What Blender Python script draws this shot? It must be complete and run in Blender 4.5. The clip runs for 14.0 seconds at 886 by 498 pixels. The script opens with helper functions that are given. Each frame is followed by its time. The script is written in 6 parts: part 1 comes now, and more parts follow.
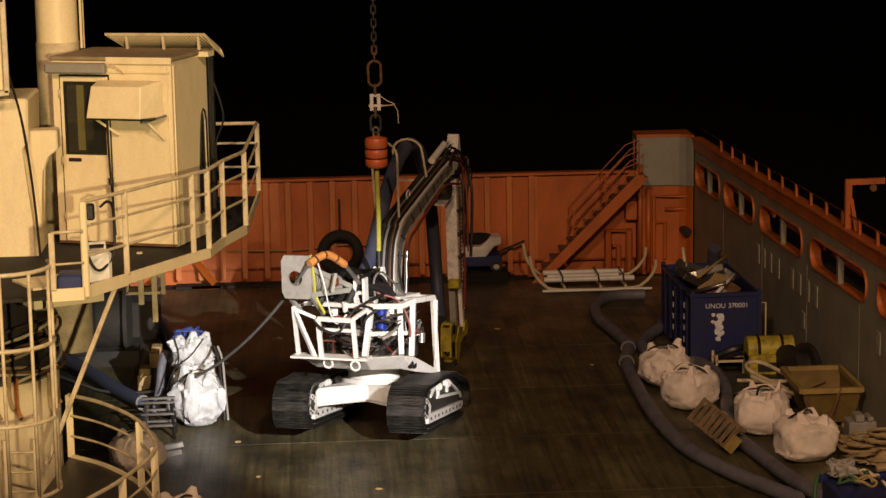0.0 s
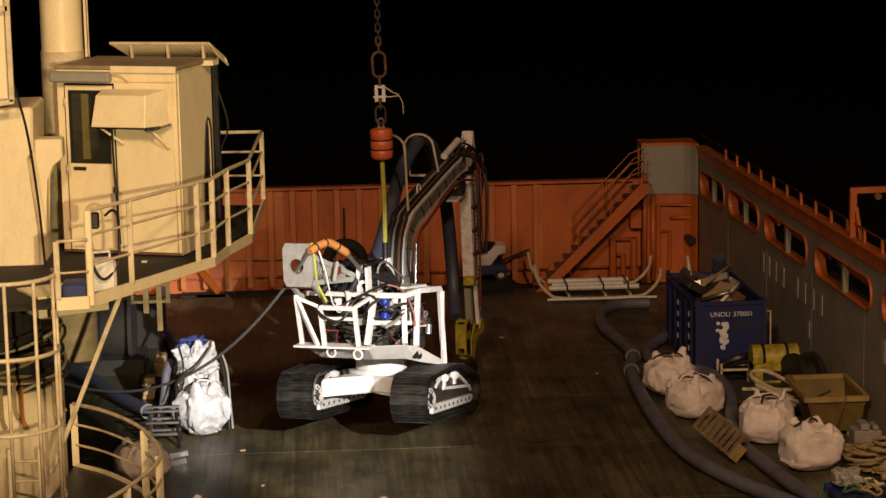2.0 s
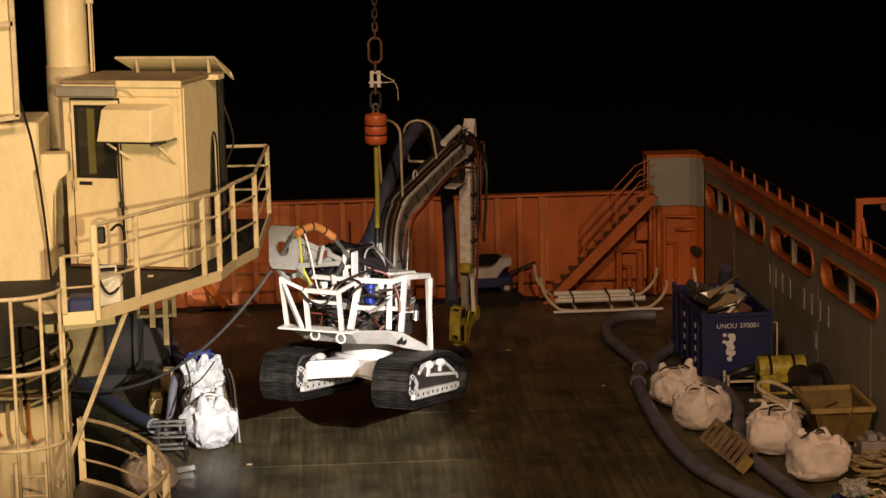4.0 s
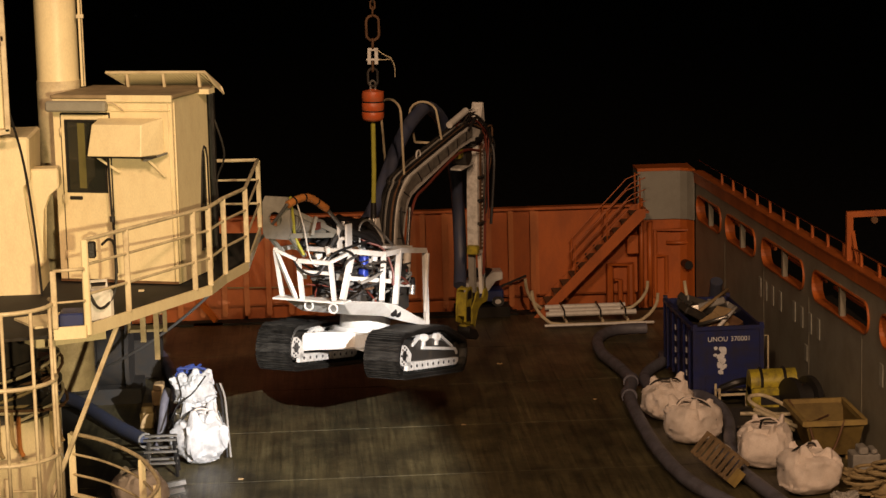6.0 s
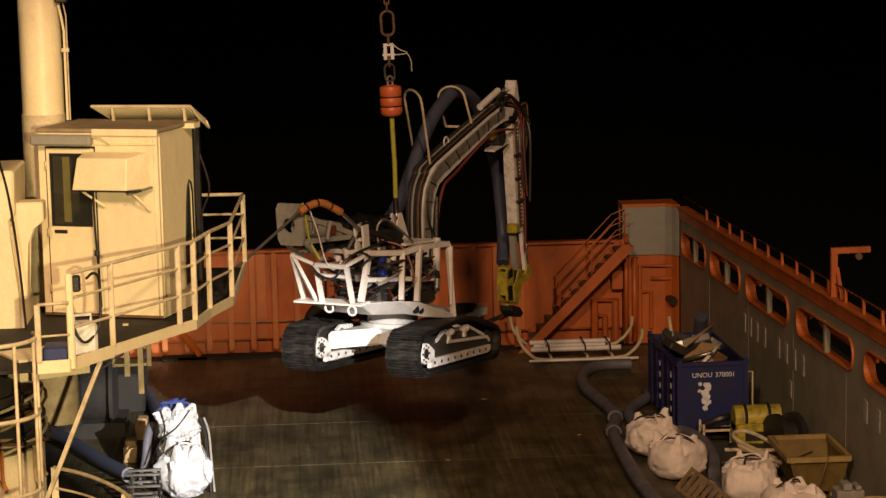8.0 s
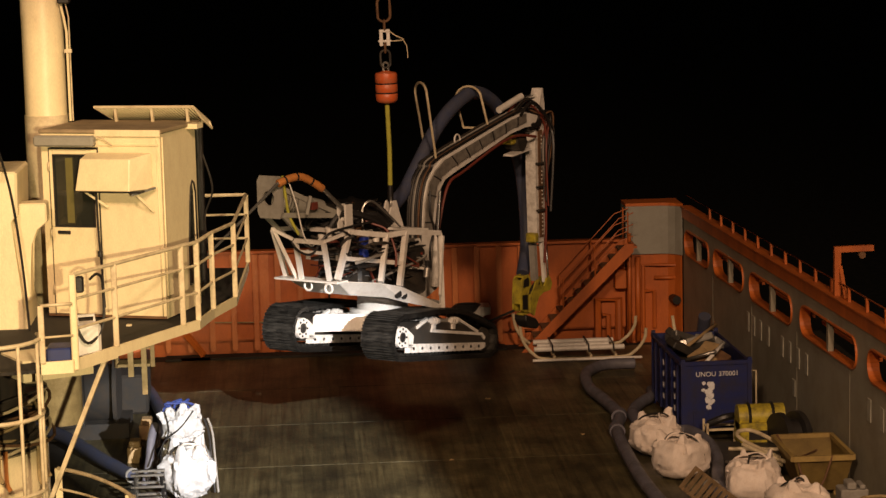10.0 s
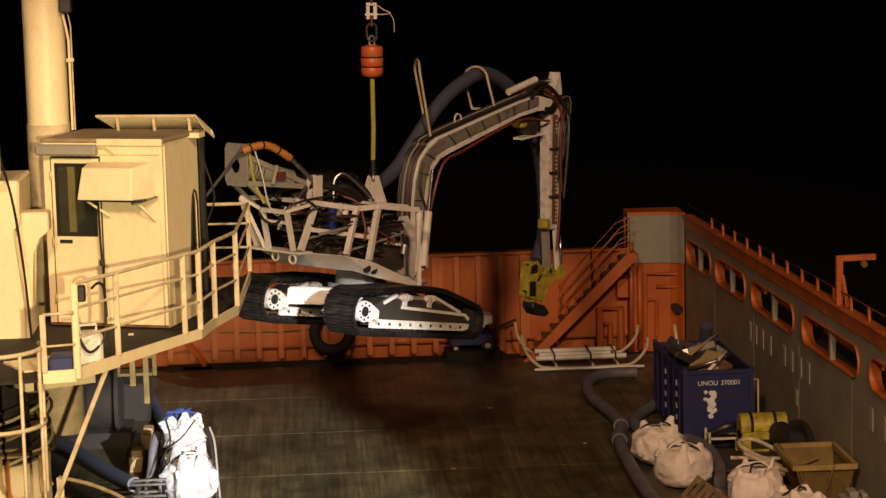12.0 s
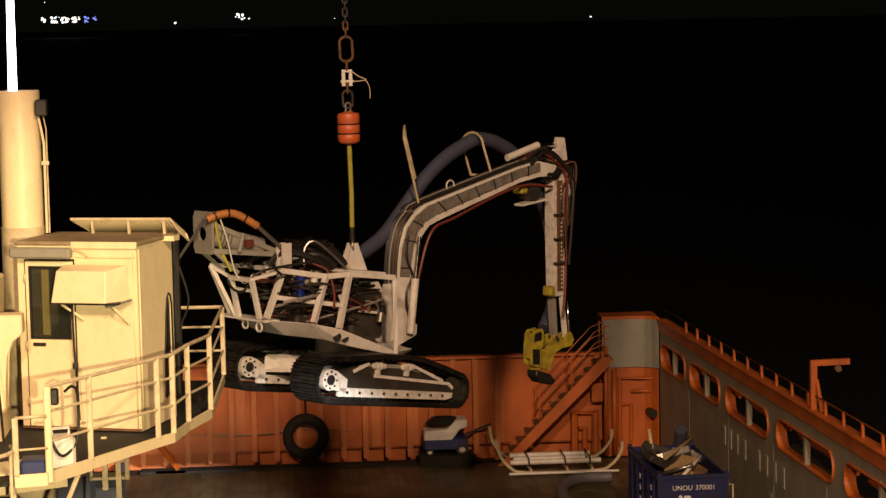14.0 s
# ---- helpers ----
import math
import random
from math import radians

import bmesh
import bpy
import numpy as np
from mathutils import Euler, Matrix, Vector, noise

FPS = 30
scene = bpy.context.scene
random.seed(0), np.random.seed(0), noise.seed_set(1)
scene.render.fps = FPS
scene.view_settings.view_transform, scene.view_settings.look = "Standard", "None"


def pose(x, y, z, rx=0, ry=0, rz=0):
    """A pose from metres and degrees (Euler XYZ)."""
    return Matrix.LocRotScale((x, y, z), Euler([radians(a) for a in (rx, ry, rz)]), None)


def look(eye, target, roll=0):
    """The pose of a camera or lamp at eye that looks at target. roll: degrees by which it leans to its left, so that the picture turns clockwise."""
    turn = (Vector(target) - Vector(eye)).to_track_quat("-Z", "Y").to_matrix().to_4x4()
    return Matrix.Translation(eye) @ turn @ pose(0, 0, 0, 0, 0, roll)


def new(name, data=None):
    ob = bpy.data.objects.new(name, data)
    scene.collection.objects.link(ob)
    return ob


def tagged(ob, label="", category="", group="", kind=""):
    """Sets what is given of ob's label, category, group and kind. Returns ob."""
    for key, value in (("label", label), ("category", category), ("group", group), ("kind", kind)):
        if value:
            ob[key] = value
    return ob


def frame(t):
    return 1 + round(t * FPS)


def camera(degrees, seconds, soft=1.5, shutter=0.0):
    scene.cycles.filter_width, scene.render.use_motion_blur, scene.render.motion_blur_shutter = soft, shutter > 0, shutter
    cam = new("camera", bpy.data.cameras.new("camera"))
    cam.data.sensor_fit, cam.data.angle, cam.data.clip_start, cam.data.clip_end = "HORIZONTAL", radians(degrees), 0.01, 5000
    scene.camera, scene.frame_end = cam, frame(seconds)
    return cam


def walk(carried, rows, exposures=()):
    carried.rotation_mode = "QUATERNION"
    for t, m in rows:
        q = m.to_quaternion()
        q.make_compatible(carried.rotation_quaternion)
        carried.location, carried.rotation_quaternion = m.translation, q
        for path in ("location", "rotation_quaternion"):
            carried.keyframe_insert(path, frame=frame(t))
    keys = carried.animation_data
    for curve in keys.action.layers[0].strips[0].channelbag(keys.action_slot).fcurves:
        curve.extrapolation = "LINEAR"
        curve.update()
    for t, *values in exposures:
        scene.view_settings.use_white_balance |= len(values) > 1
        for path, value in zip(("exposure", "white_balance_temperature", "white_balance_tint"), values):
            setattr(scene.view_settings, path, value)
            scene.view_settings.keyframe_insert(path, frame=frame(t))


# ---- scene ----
# A ship's working deck at night: a tracked digger is lifted by a crane chain
# Axes: x to starboard side, y towards the stern, z up from the deck. Metres.

CAM = [
    (0, 79.604, 0.980, -3.480),
    (0.5, 79.532, 1.134, -3.477),
    (1, 79.813, 1.143, -3.636),
    (1.5, 79.847, 1.144, -3.629),
    (2, 79.822, 1.023, -3.369),
    (2.5, 80.066, 1.331, -3.331),
    (3, 80.129, 1.352, -3.236),
    (5.5, 80.352, 1.278, -3.359),
    (6, 80.491, 1.413, -3.516),
    (6.5, 80.667, 1.269, -3.619),
    (7, 80.827, 1.381, -3.641),
    (7.5, 81.013, 1.440, -3.710),
    (8, 81.363, 1.159, -3.861),
    (10.5, 81.360, 1.351, -3.800),
    (11, 81.482, 1.279, -3.787),
    (11.5, 81.512, 1.103, -3.726),
    (12, 81.586, 1.346, -3.760),
    (12.5, 81.876, 1.415, -3.832),
    (13, 82.360, 1.145, -3.876),
    (13.5, 83.420, 1.134, -4.376),
    (14, 84.181, 1.134, -4.378),
]
DIGGER = [
    (0, 1.117, 37.395, 0.096, 0.041, -0.670, -21.217),
    (0.5, 1.161, 37.377, 0.159, -0.650, -1.072, -21.668),
    (1, 1.195, 37.368, 0.233, -1.158, -1.228, -22.246),
    (1.5, 1.203, 37.371, 0.316, -1.116, -1.557, -22.679),
    (2, 1.162, 37.367, 0.396, -0.646, -1.479, -23.052),
    (2.5, 1.074, 37.369, 0.497, 0.016, -0.933, -23.385),
    (3, 0.955, 37.378, 0.612, 0.410, -0.166, -23.857),
    (5.5, 0.744, 38.291, 1.232, -2.216, 1.345, -26.687),
    (6, 0.927, 38.355, 1.395, -1.197, 0.759, -27.504),
    (6.5, 1.151, 38.468, 1.529, 0.299, 0.117, -28.367),
    (7, 1.407, 38.587, 1.698, 2.040, -0.555, -29.564),
    (7.5, 1.604, 38.670, 1.858, 3.225, -0.585, -30.639),
    (8, 1.736, 38.695, 2.016, 3.694, -0.537, -31.971),
    (10.5, 1.271, 38.231, 2.423, -1.651, -0.199, -39.964),
    (11, 1.117, 38.208, 2.610, -2.151, 0.100, -41.907),
    (11.5, 1.018, 38.161, 2.772, -2.188, 0.180, -43.629),
    (12, 0.975, 38.110, 2.923, -1.808, 0.339, -45.438),
    (12.5, 0.977, 38.076, 3.098, -1.526, 0.422, -47.114),
    (13, 1.003, 38.028, 3.287, -0.913, 0.510, -48.838),
    (13.5, 1.037, 38.043, 3.395, -0.780, 0.315, -50.510),
    (14, 1.061, 38.047, 3.542, -0.454, 0.308, -52.315),
]
LIFT = [
    (0, 1.094, 37.863, 2.705, -0.03),
    (0.5, 1.137, 37.881, 2.761, 0.00),
    (1, 1.178, 37.897, 2.829, -0.17),
    (1.5, 1.175, 37.903, 2.912, -0.60),
    (2, 1.133, 37.879, 2.996, -0.63),
    (2.5, 1.059, 37.843, 3.104, 0.45),
    (3, 0.968, 37.822, 3.224, 0.44),
    (5.5, 0.894, 38.809, 3.826, 1.74),
    (6, 1.039, 38.843, 3.997, 1.39),
    (6.5, 1.212, 38.908, 4.142, 0.55),
    (7, 1.412, 38.971, 4.320, -0.08),
    (7.5, 1.587, 39.008, 4.486, -1.15),
    (8, 1.717, 39.014, 4.647, -1.31),
    (10.5, 1.466, 38.727, 5.019, 0.10),
    (11, 1.353, 38.705, 5.203, 0.76),
    (11.5, 1.273, 38.649, 5.364, 0.50),
    (12, 1.239, 38.572, 5.519, 1.00),
    (12.5, 1.247, 38.519, 5.697, 0.49),
    (13, 1.268, 38.442, 5.891, 0.24),
    (13.5, 1.304, 38.452, 6.000, 0.13),
    (14, 1.329, 38.438, 6.150, -0.51),
]

cam = camera(22.0, 14.0, soft=1.45)
walk(cam, [(t, pose(0, 0, 10, a, b, c)) for t, a, b, c in CAM], ((0, -0.13), (3, -0.09), (5.5, 0.06), (8, 0.24), (11, 0.36), (13, 0.46), (14, 0.62)))

# ---- world and lamps ----
world = bpy.data.worlds.new("night")
scene.world = world
world.use_nodes = True
world.node_tree.nodes["Background"].inputs[0].default_value = (0.0125, 0.0115, 0.0075, 1)
world.node_tree.nodes["Background"].inputs[1].default_value = 0.1


def spot(name, eye, target, watts, colour, cone, blend=0.5, size=0.2):
    data = bpy.data.lights.new(name, "SPOT")
    data.energy, data.color, data.spot_size, data.spot_blend, data.shadow_soft_size = watts, colour, radians(cone), blend, size
    ob = new(name, data)
    ob.matrix_world = look(eye, target)
    return ob


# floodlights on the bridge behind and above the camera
spot("work_floodlight", (10.3, 1.0, 12.9), (-0.78, 39.9, 0.4), 123000, (1.0, 0.95, 0.91), 9.0, 0.6, 0.1)
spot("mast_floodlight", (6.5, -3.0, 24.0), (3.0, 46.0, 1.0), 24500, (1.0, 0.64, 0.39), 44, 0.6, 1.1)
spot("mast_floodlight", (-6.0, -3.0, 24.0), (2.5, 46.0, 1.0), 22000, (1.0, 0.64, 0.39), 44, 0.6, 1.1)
spot("crane_floodlight", (1.5, 4.0, 8.6), (-3.1, 29.0, 5.4), 14600, (1.0, 0.765, 0.41), 17, 0.55, 0.12)


# ---- materials ----
def mat(name, colour, rough=0.6, metal=0.0, dirt=(0.05, 0.035, 0.02), amount=0.35, scale=3.0, bump=0.15, fine=60.0, coat=0.0, vary=0.0, stretch=(1, 1, 1), world_space=False):
    m = bpy.data.materials.new(name)
    m.use_nodes = True
    n, l = m.node_tree.nodes, m.node_tree.links
    b = n["Principled BSDF"]
    b.inputs["Roughness"].default_value, b.inputs["Metallic"].default_value = rough, metal
    b.inputs["Coat Weight"].default_value = coat
    tc, mp = n.new("ShaderNodeTexCoord"), n.new("ShaderNodeMapping")
    mp.inputs["Scale"].default_value = stretch
    l.new(n.new("ShaderNodeNewGeometry").outputs["Position"] if world_space else tc.outputs["Object"], mp.inputs[0])
    big, small = n.new("ShaderNodeTexNoise"), n.new("ShaderNodeTexNoise")
    big.inputs["Scale"].default_value, small.inputs["Scale"].default_value = scale, fine
    big.inputs["Detail"].default_value = 6
    big.inputs["Roughness"].default_value = 0.65
    for t in (big, small):
        l.new(mp.outputs[0], t.inputs["Vector"])
    ramp = n.new("ShaderNodeMapRange")
    ramp.inputs["From Min"].default_value, ramp.inputs["From Max"].default_value = 0.42, 0.75
    ramp.inputs["To Max"].default_value = amount
    l.new(big.outputs["Fac"], ramp.inputs["Value"])
    mix = n.new("ShaderNodeMix")
    mix.data_type = "RGBA"
    mix.inputs[6].default_value, mix.inputs[7].default_value = (*colour, 1), (*dirt, 1)
    l.new(ramp.outputs[0], mix.inputs[0])
    out = mix.outputs[2]
    grain = n.new("ShaderNodeMapRange")
    grain.inputs["To Min"].default_value, grain.inputs["To Max"].default_value = 0.85, 1.12
    l.new(small.outputs["Fac"], grain.inputs["Value"])
    mul = n.new("ShaderNodeVectorMath")
    mul.operation = "SCALE"
    l.new(out, mul.inputs[0]), l.new(grain.outputs[0], mul.inputs["Scale"])
    out = mul.outputs[0]
    if vary:
        info, rng, m2 = n.new("ShaderNodeObjectInfo"), n.new("ShaderNodeMapRange"), n.new("ShaderNodeVectorMath")
        rng.inputs["To Min"].default_value, rng.inputs["To Max"].default_value = 1 - vary, 1 + vary
        l.new(info.outputs["Random"], rng.inputs["Value"])
        m2.operation = "SCALE"
        l.new(out, m2.inputs[0]), l.new(rng.outputs[0], m2.inputs["Scale"])
        out = m2.outputs[0]
    l.new(out, b.inputs["Base Color"])
    rr = n.new("ShaderNodeMapRange")
    rr.inputs["To Min"].default_value, rr.inputs["To Max"].default_value = max(rough - 0.18, 0.05), min(rough + 0.18, 1)
    l.new(big.outputs["Fac"], rr.inputs["Value"]), l.new(rr.outputs[0], b.inputs["Roughness"])
    bp = n.new("ShaderNodeBump")
    bp.inputs["Strength"].default_value, bp.inputs["Distance"].default_value = bump, 0.02
    l.new(small.outputs["Fac"], bp.inputs["Height"]), l.new(bp.outputs[0], b.inputs["Normal"])
    return m


def glow(name, colour, strength):
    m = bpy.data.materials.new(name)
    m.use_nodes = True
    b = m.node_tree.nodes["Principled BSDF"]
    b.inputs["Emission Color"].default_value, b.inputs["Emission Strength"].default_value = (*colour, 1), strength
    b.inputs["Base Color"].default_value = (*colour, 1)
    return m


RUST = (0.10, 0.035, 0.012)


def deck_timber():
    m = mat("wet deck timber", (0.092, 0.076, 0.036), 0.48, amount=0.92, scale=0.55, dirt=(0.014, 0.0112, 0.0052), bump=0.3, fine=9, vary=0.16, stretch=(1.3, 0.8, 1), world_space=True)
    n, l = m.node_tree.nodes, m.node_tree.links
    b = n["Principled BSDF"]
    base = b.inputs["Base Color"].links[0].from_socket
    pos = n.new("ShaderNodeNewGeometry").outputs["Position"]

    def layer(stretch, scale, lo, hi, a0, a1, src):
        mp, tex, rng, mul = n.new("ShaderNodeMapping"), n.new("ShaderNodeTexNoise"), n.new("ShaderNodeMapRange"), n.new("ShaderNodeVectorMath")
        mp.inputs["Scale"].default_value = stretch
        tex.inputs["Scale"].default_value, tex.inputs["Detail"].default_value, tex.inputs["Roughness"].default_value = scale, 7, 0.7
        rng.inputs["From Min"].default_value, rng.inputs["From Max"].default_value = lo, hi
        rng.inputs["To Min"].default_value, rng.inputs["To Max"].default_value = a0, a1
        mul.operation = "SCALE"
        l.new(pos, mp.inputs[0]), l.new(mp.outputs[0], tex.inputs["Vector"]), l.new(tex.outputs["Fac"], rng.inputs["Value"])
        l.new(src, mul.inputs[0]), l.new(rng.outputs[0], mul.inputs["Scale"])
        return mul.outputs[0]

    out = layer((8, 0.22, 1), 1.3, 0.35, 0.66, 0.55, 1.5, base)       # grain and runs along the planks
    out = layer((1, 0.7, 1), 1.2, 0.36, 0.68, 0.6, 1.4, out)           # foot-worn and greasy patches; wet sheen is put into their colour too
    out = layer((1, 1, 1), 8, 0.60, 0.78, 1.0, 1.5, out)              # pale flecks
    l.new(out, b.inputs["Base Color"])
    return m


M_DECK = deck_timber()
M_SUB = mat("dark deck joint", (0.010, 0.0075, 0.004), 0.85)
M_ORANGE = mat("orange marine paint", (0.53, 0.130, 0.020), 0.5, dirt=(0.17, 0.04, 0.012), amount=0.75, scale=1.1, bump=0.12, stretch=(1, 1, 0.4), world_space=True)
# wear plus the ribs' side light, both put into this paler orange
M_RIB = mat("orange rib paint, paler by wear and side light", (0.60, 0.19, 0.05), 0.45, dirt=(0.24, 0.06, 0.018), amount=0.6, scale=1.6, bump=0.12, stretch=(1, 1, 0.4), world_space=True)
M_GREY = mat("grey marine paint", (0.275, 0.25, 0.19), 0.55, dirt=(0.13, 0.10, 0.062), amount=0.55, scale=1.1)
M_LGREY = mat("light grey marine paint", (0.30, 0.29, 0.25), 0.5, amount=0.3, scale=1.5)
M_SLOT = mat("pale slot paint", (0.42, 0.40, 0.33), 0.5, amount=0.5, scale=6)
M_CREAM = mat("cream marine paint", (0.83, 0.715, 0.455), 0.40, dirt=(0.36, 0.21, 0.085), amount=0.2, scale=4.5, bump=0.06, stretch=(1.2, 1.2, 0.5))
M_RAIL = mat("worn cream rail paint", (0.66, 0.56, 0.37), 0.5, dirt=(0.22, 0.13, 0.06), amount=0.6, scale=5)
M_ROOF = mat("weathered roof paint", (0.32, 0.24, 0.14), 0.7, amount=0.5)
M_WHITE = mat("white machine paint", (0.78, 0.75, 0.70), 0.4, dirt=(0.32, 0.24, 0.17), amount=0.4, scale=4)
# bright dirt tone also puts the wet tracks' highlights into the colour
M_TRACK = mat("black steel track", (0.012, 0.011, 0.010), 0.34, 0.3, dirt=(0.085, 0.078, 0.066), amount=0.6, scale=7, bump=0.4, vary=0.4)
M_SCUFF = mat("scuffed white paint", (0.74, 0.70, 0.65), 0.45, dirt=(0.16, 0.13, 0.10), amount=0.6, scale=9, bump=0.2)
M_BLACK = mat("black rubber", (0.014, 0.013, 0.013), 0.45, amount=0.2)
M_STEEL = mat("galvanised steel", (0.42, 0.40, 0.37), 0.35, 0.85, amount=0.4, scale=6)
M_RUSTY = mat("rusty steel", (0.19, 0.10, 0.05), 0.75, 0.3, dirt=(0.06, 0.03, 0.015), amount=0.7, scale=7, bump=0.3)
M_CHROME = mat("chromed rod", (0.85, 0.85, 0.85), 0.12, 1.0, amount=0.05)
M_GREYP = mat("grey machine paint", (0.30, 0.28, 0.25), 0.5, amount=0.4, scale=5)
M_TRAY = mat("dirty tray paint", (0.22, 0.20, 0.175), 0.5, dirt=(0.04, 0.033, 0.028), amount=0.8, scale=7)
M_YELLOW = mat("yellow paint", (0.47, 0.38, 0.035), 0.45, dirt=(0.07, 0.055, 0.03), amount=0.9, scale=7)
M_SLING = mat("yellow green webbing", (0.42, 0.40, 0.05), 0.8, amount=0.3, scale=8)
M_BUOY = mat("orange float skin", (0.62, 0.12, 0.03), 0.45, dirt=(0.35, 0.22, 0.14), amount=0.5, scale=6)
M_OHOSE = mat("orange bend restrictor", (0.52, 0.20, 0.05), 0.5, amount=0.4, scale=8)
M_BHOSE = mat("blue grey suction hose", (0.055, 0.065, 0.115), 0.5, dirt=(0.09, 0.08, 0.07), amount=0.6, scale=3)
M_GHOSE = mat("grey suction hose", (0.135, 0.13, 0.16), 0.55, dirt=(0.05, 0.042, 0.035), amount=0.65, scale=3)
M_BLUE = mat("dark blue container paint", (0.012, 0.019, 0.105), 0.45, dirt=(0.022, 0.017, 0.016), amount=0.9, scale=2.8)
M_DBLUE = mat("blue plastic", (0.015, 0.03, 0.14), 0.5)
M_BRIGHTBLUE = mat("bright blue anodised cylinder", (0.015, 0.04, 0.32), 0.3, 0.3)
M_BAG = mat("white woven bag cloth", (0.78, 0.68, 0.61), 0.75, dirt=(0.42, 0.30, 0.20), amount=0.4, scale=5.5, bump=0.3)
M_CLEANBAG = mat("clean white bag cloth", (0.60, 0.60, 0.61), 0.7, dirt=(0.20, 0.19, 0.19), amount=0.65, scale=5, bump=0.35)
M_WOOD = mat("raw pallet wood", (0.40, 0.27, 0.13), 0.75, amount=0.5, scale=6)
M_OLDWOOD = mat("weathered pallet wood", (0.23, 0.15, 0.075), 0.8, amount=0.7, scale=5)
M_ROPE = mat("tan rope", (0.34, 0.25, 0.12), 0.85, amount=0.5, scale=10)
M_GREENROPE = mat("green rope", (0.05, 0.12, 0.05), 0.85)
M_GLASS = mat("dark cab glass", (0.02, 0.022, 0.018), 0.08, amount=0.1, coat=1.0)
M_SCREEN = mat("olive cab blind", (0.13, 0.115, 0.03), 0.6)
M_WEB = mat("blue webbing", (0.02, 0.045, 0.22), 0.75, amount=0.5, scale=9)
# black of the tyre; also paints shade onto winch and tank
M_NEARBLACK = mat("weathered tyre rubber and shaded gear, near-black", (0.012, 0.011, 0.010), 0.85, amount=0.5, scale=5)
M_RED = mat("rust red hose", (0.17, 0.035, 0.022), 0.5)
M_TAN = mat("dull yellow skip paint", (0.36, 0.25, 0.075), 0.6, dirt=(0.12, 0.075, 0.035), amount=0.7, scale=3)
M_CABLE = mat("grey umbilical sheath", (0.13, 0.125, 0.12), 0.75, amount=0.3)
M_TEXT = mat("white lettering paint", (0.75, 0.75, 0.78), 0.6, amount=0.35, scale=14)
M_SEA = mat("black night water", (0.004, 0.005, 0.006), 0.75, bump=0.5, fine=2)
M_GLOSSY = mat("glossy black wrapping", (0.012, 0.011, 0.011), 0.22, amount=0.15, scale=9, bump=0.4, fine=14)
M_DARK = mat("dark machinery", (0.03, 0.027, 0.024), 0.5, dirt=(0.10, 0.07, 0.04), amount=0.4, scale=6)


# ---- mesh helpers ----
def bx(bm, x0, x1, y0, y1, z0, z1, m=None):
    vs = [bm.verts.new((x, y, z)) for x in (x0, x1) for y in (y0, y1) for z in (z0, z1)]
    for a in ((0, 1, 3, 2), (4, 6, 7, 5), (0, 4, 5, 1), (2, 3, 7, 6), (0, 2, 6, 4), (1, 5, 7, 3)):
        bm.faces.new([vs[i] for i in a])
    if m is not None:
        bmesh.ops.transform(bm, matrix=m, verts=vs)
    return vs


def along(a, b):
    d = Vector(b) - Vector(a)
    return Matrix.Translation(a) @ d.to_track_quat("Z", "Y").to_matrix().to_4x4(), d.length


def beam(bm, a, b, w, h=None):
    m, s = along(a, b)
    h = h or w
    bx(bm, -w / 2, w / 2, -h / 2, h / 2, 0, s, m)


def cyl(bm, a, b, r, seg=12, r2=None):
    m, s = along(a, b)
    r2 = r if r2 is None else r2
    rings = [[bm.verts.new(m @ Vector((q * math.cos(2 * math.pi * i / seg), q * math.sin(2 * math.pi * i / seg), z))) for i in range(seg)] for q, z in ((r, 0), (r2, s))]
    for i in range(seg):
        j = (i + 1) % seg
        bm.faces.new((rings[0][i], rings[0][j], rings[1][j], rings[1][i])).smooth = True
    bm.faces.new(rings[0][::-1]), bm.faces.new(rings[1])


def smooth_path(pts, n=6):
    p = [Vector(q) for q in pts]
    out = []
    for i in range(len(p) - 1):
        a, b, c, d = p[max(i - 1, 0)], p[i], p[i + 1], p[min(i + 2, len(p) - 1)]
        for k in range(n):
            t = k / n
            out.append(0.5 * (2 * b + (c - a) * t + (2 * a - 5 * b + 4 * c - d) * t * t + (3 * b - a - 3 * c + d) * t ** 3))
    return out + [p[-1]]


def tube(bm, pts, r, seg=8, ribs=0.0, close=False):
    pts = [Vector(p) for p in pts]
    rings, up = [], None
    n = len(pts)
    for i, p in enumerate(pts):
        d = (pts[(i + 1) % n] - pts[i - 1]) if close else (pts[min(i + 1, n - 1)] - pts[max(i - 1, 0)])
        d.normalize()
        if up is None:
            up = d.orthogonal().normalized()
        up = (up - d * up.dot(d)).normalized()
        s = d.cross(up)
        q = r * (1 + ribs * (i % 2))
        rings.append([bm.verts.new(p + q * (up * math.cos(2 * math.pi * k / seg) + s * math.sin(2 * math.pi * k / seg))) for k in range(seg)])
    for i in range(n if close else n - 1):
        a, b = rings[i], rings[(i + 1) % n]
        for k in range(seg):
            j = (k + 1) % seg
            bm.faces.new((a[k], a[j], b[j], b[k])).smooth = True
    if not close:
        bm.faces.new(rings[0][::-1]), bm.faces.new(rings[-1])


def slab(bm, poly, z0, z1):
    a = [bm.verts.new((x, y, z0)) for x, y in poly]
    b = [bm.verts.new((x, y, z1)) for x, y in poly]
    n = len(poly)
    for i in range(n):
        j = (i + 1) % n
        bm.faces.new((a[i], a[j], b[j], b[i]))
    bm.faces.new(a[::-1]), bm.faces.new(b)
    return a + b


def plate_x(bm, poly, x0, x1):
    """A plate in the y-z plane between x0 and x1."""
    vs = slab(bm, poly, x0, x1)
    for v in vs:
        v.co = Vector((v.co.z, v.co.x, v.co.y))
    return vs


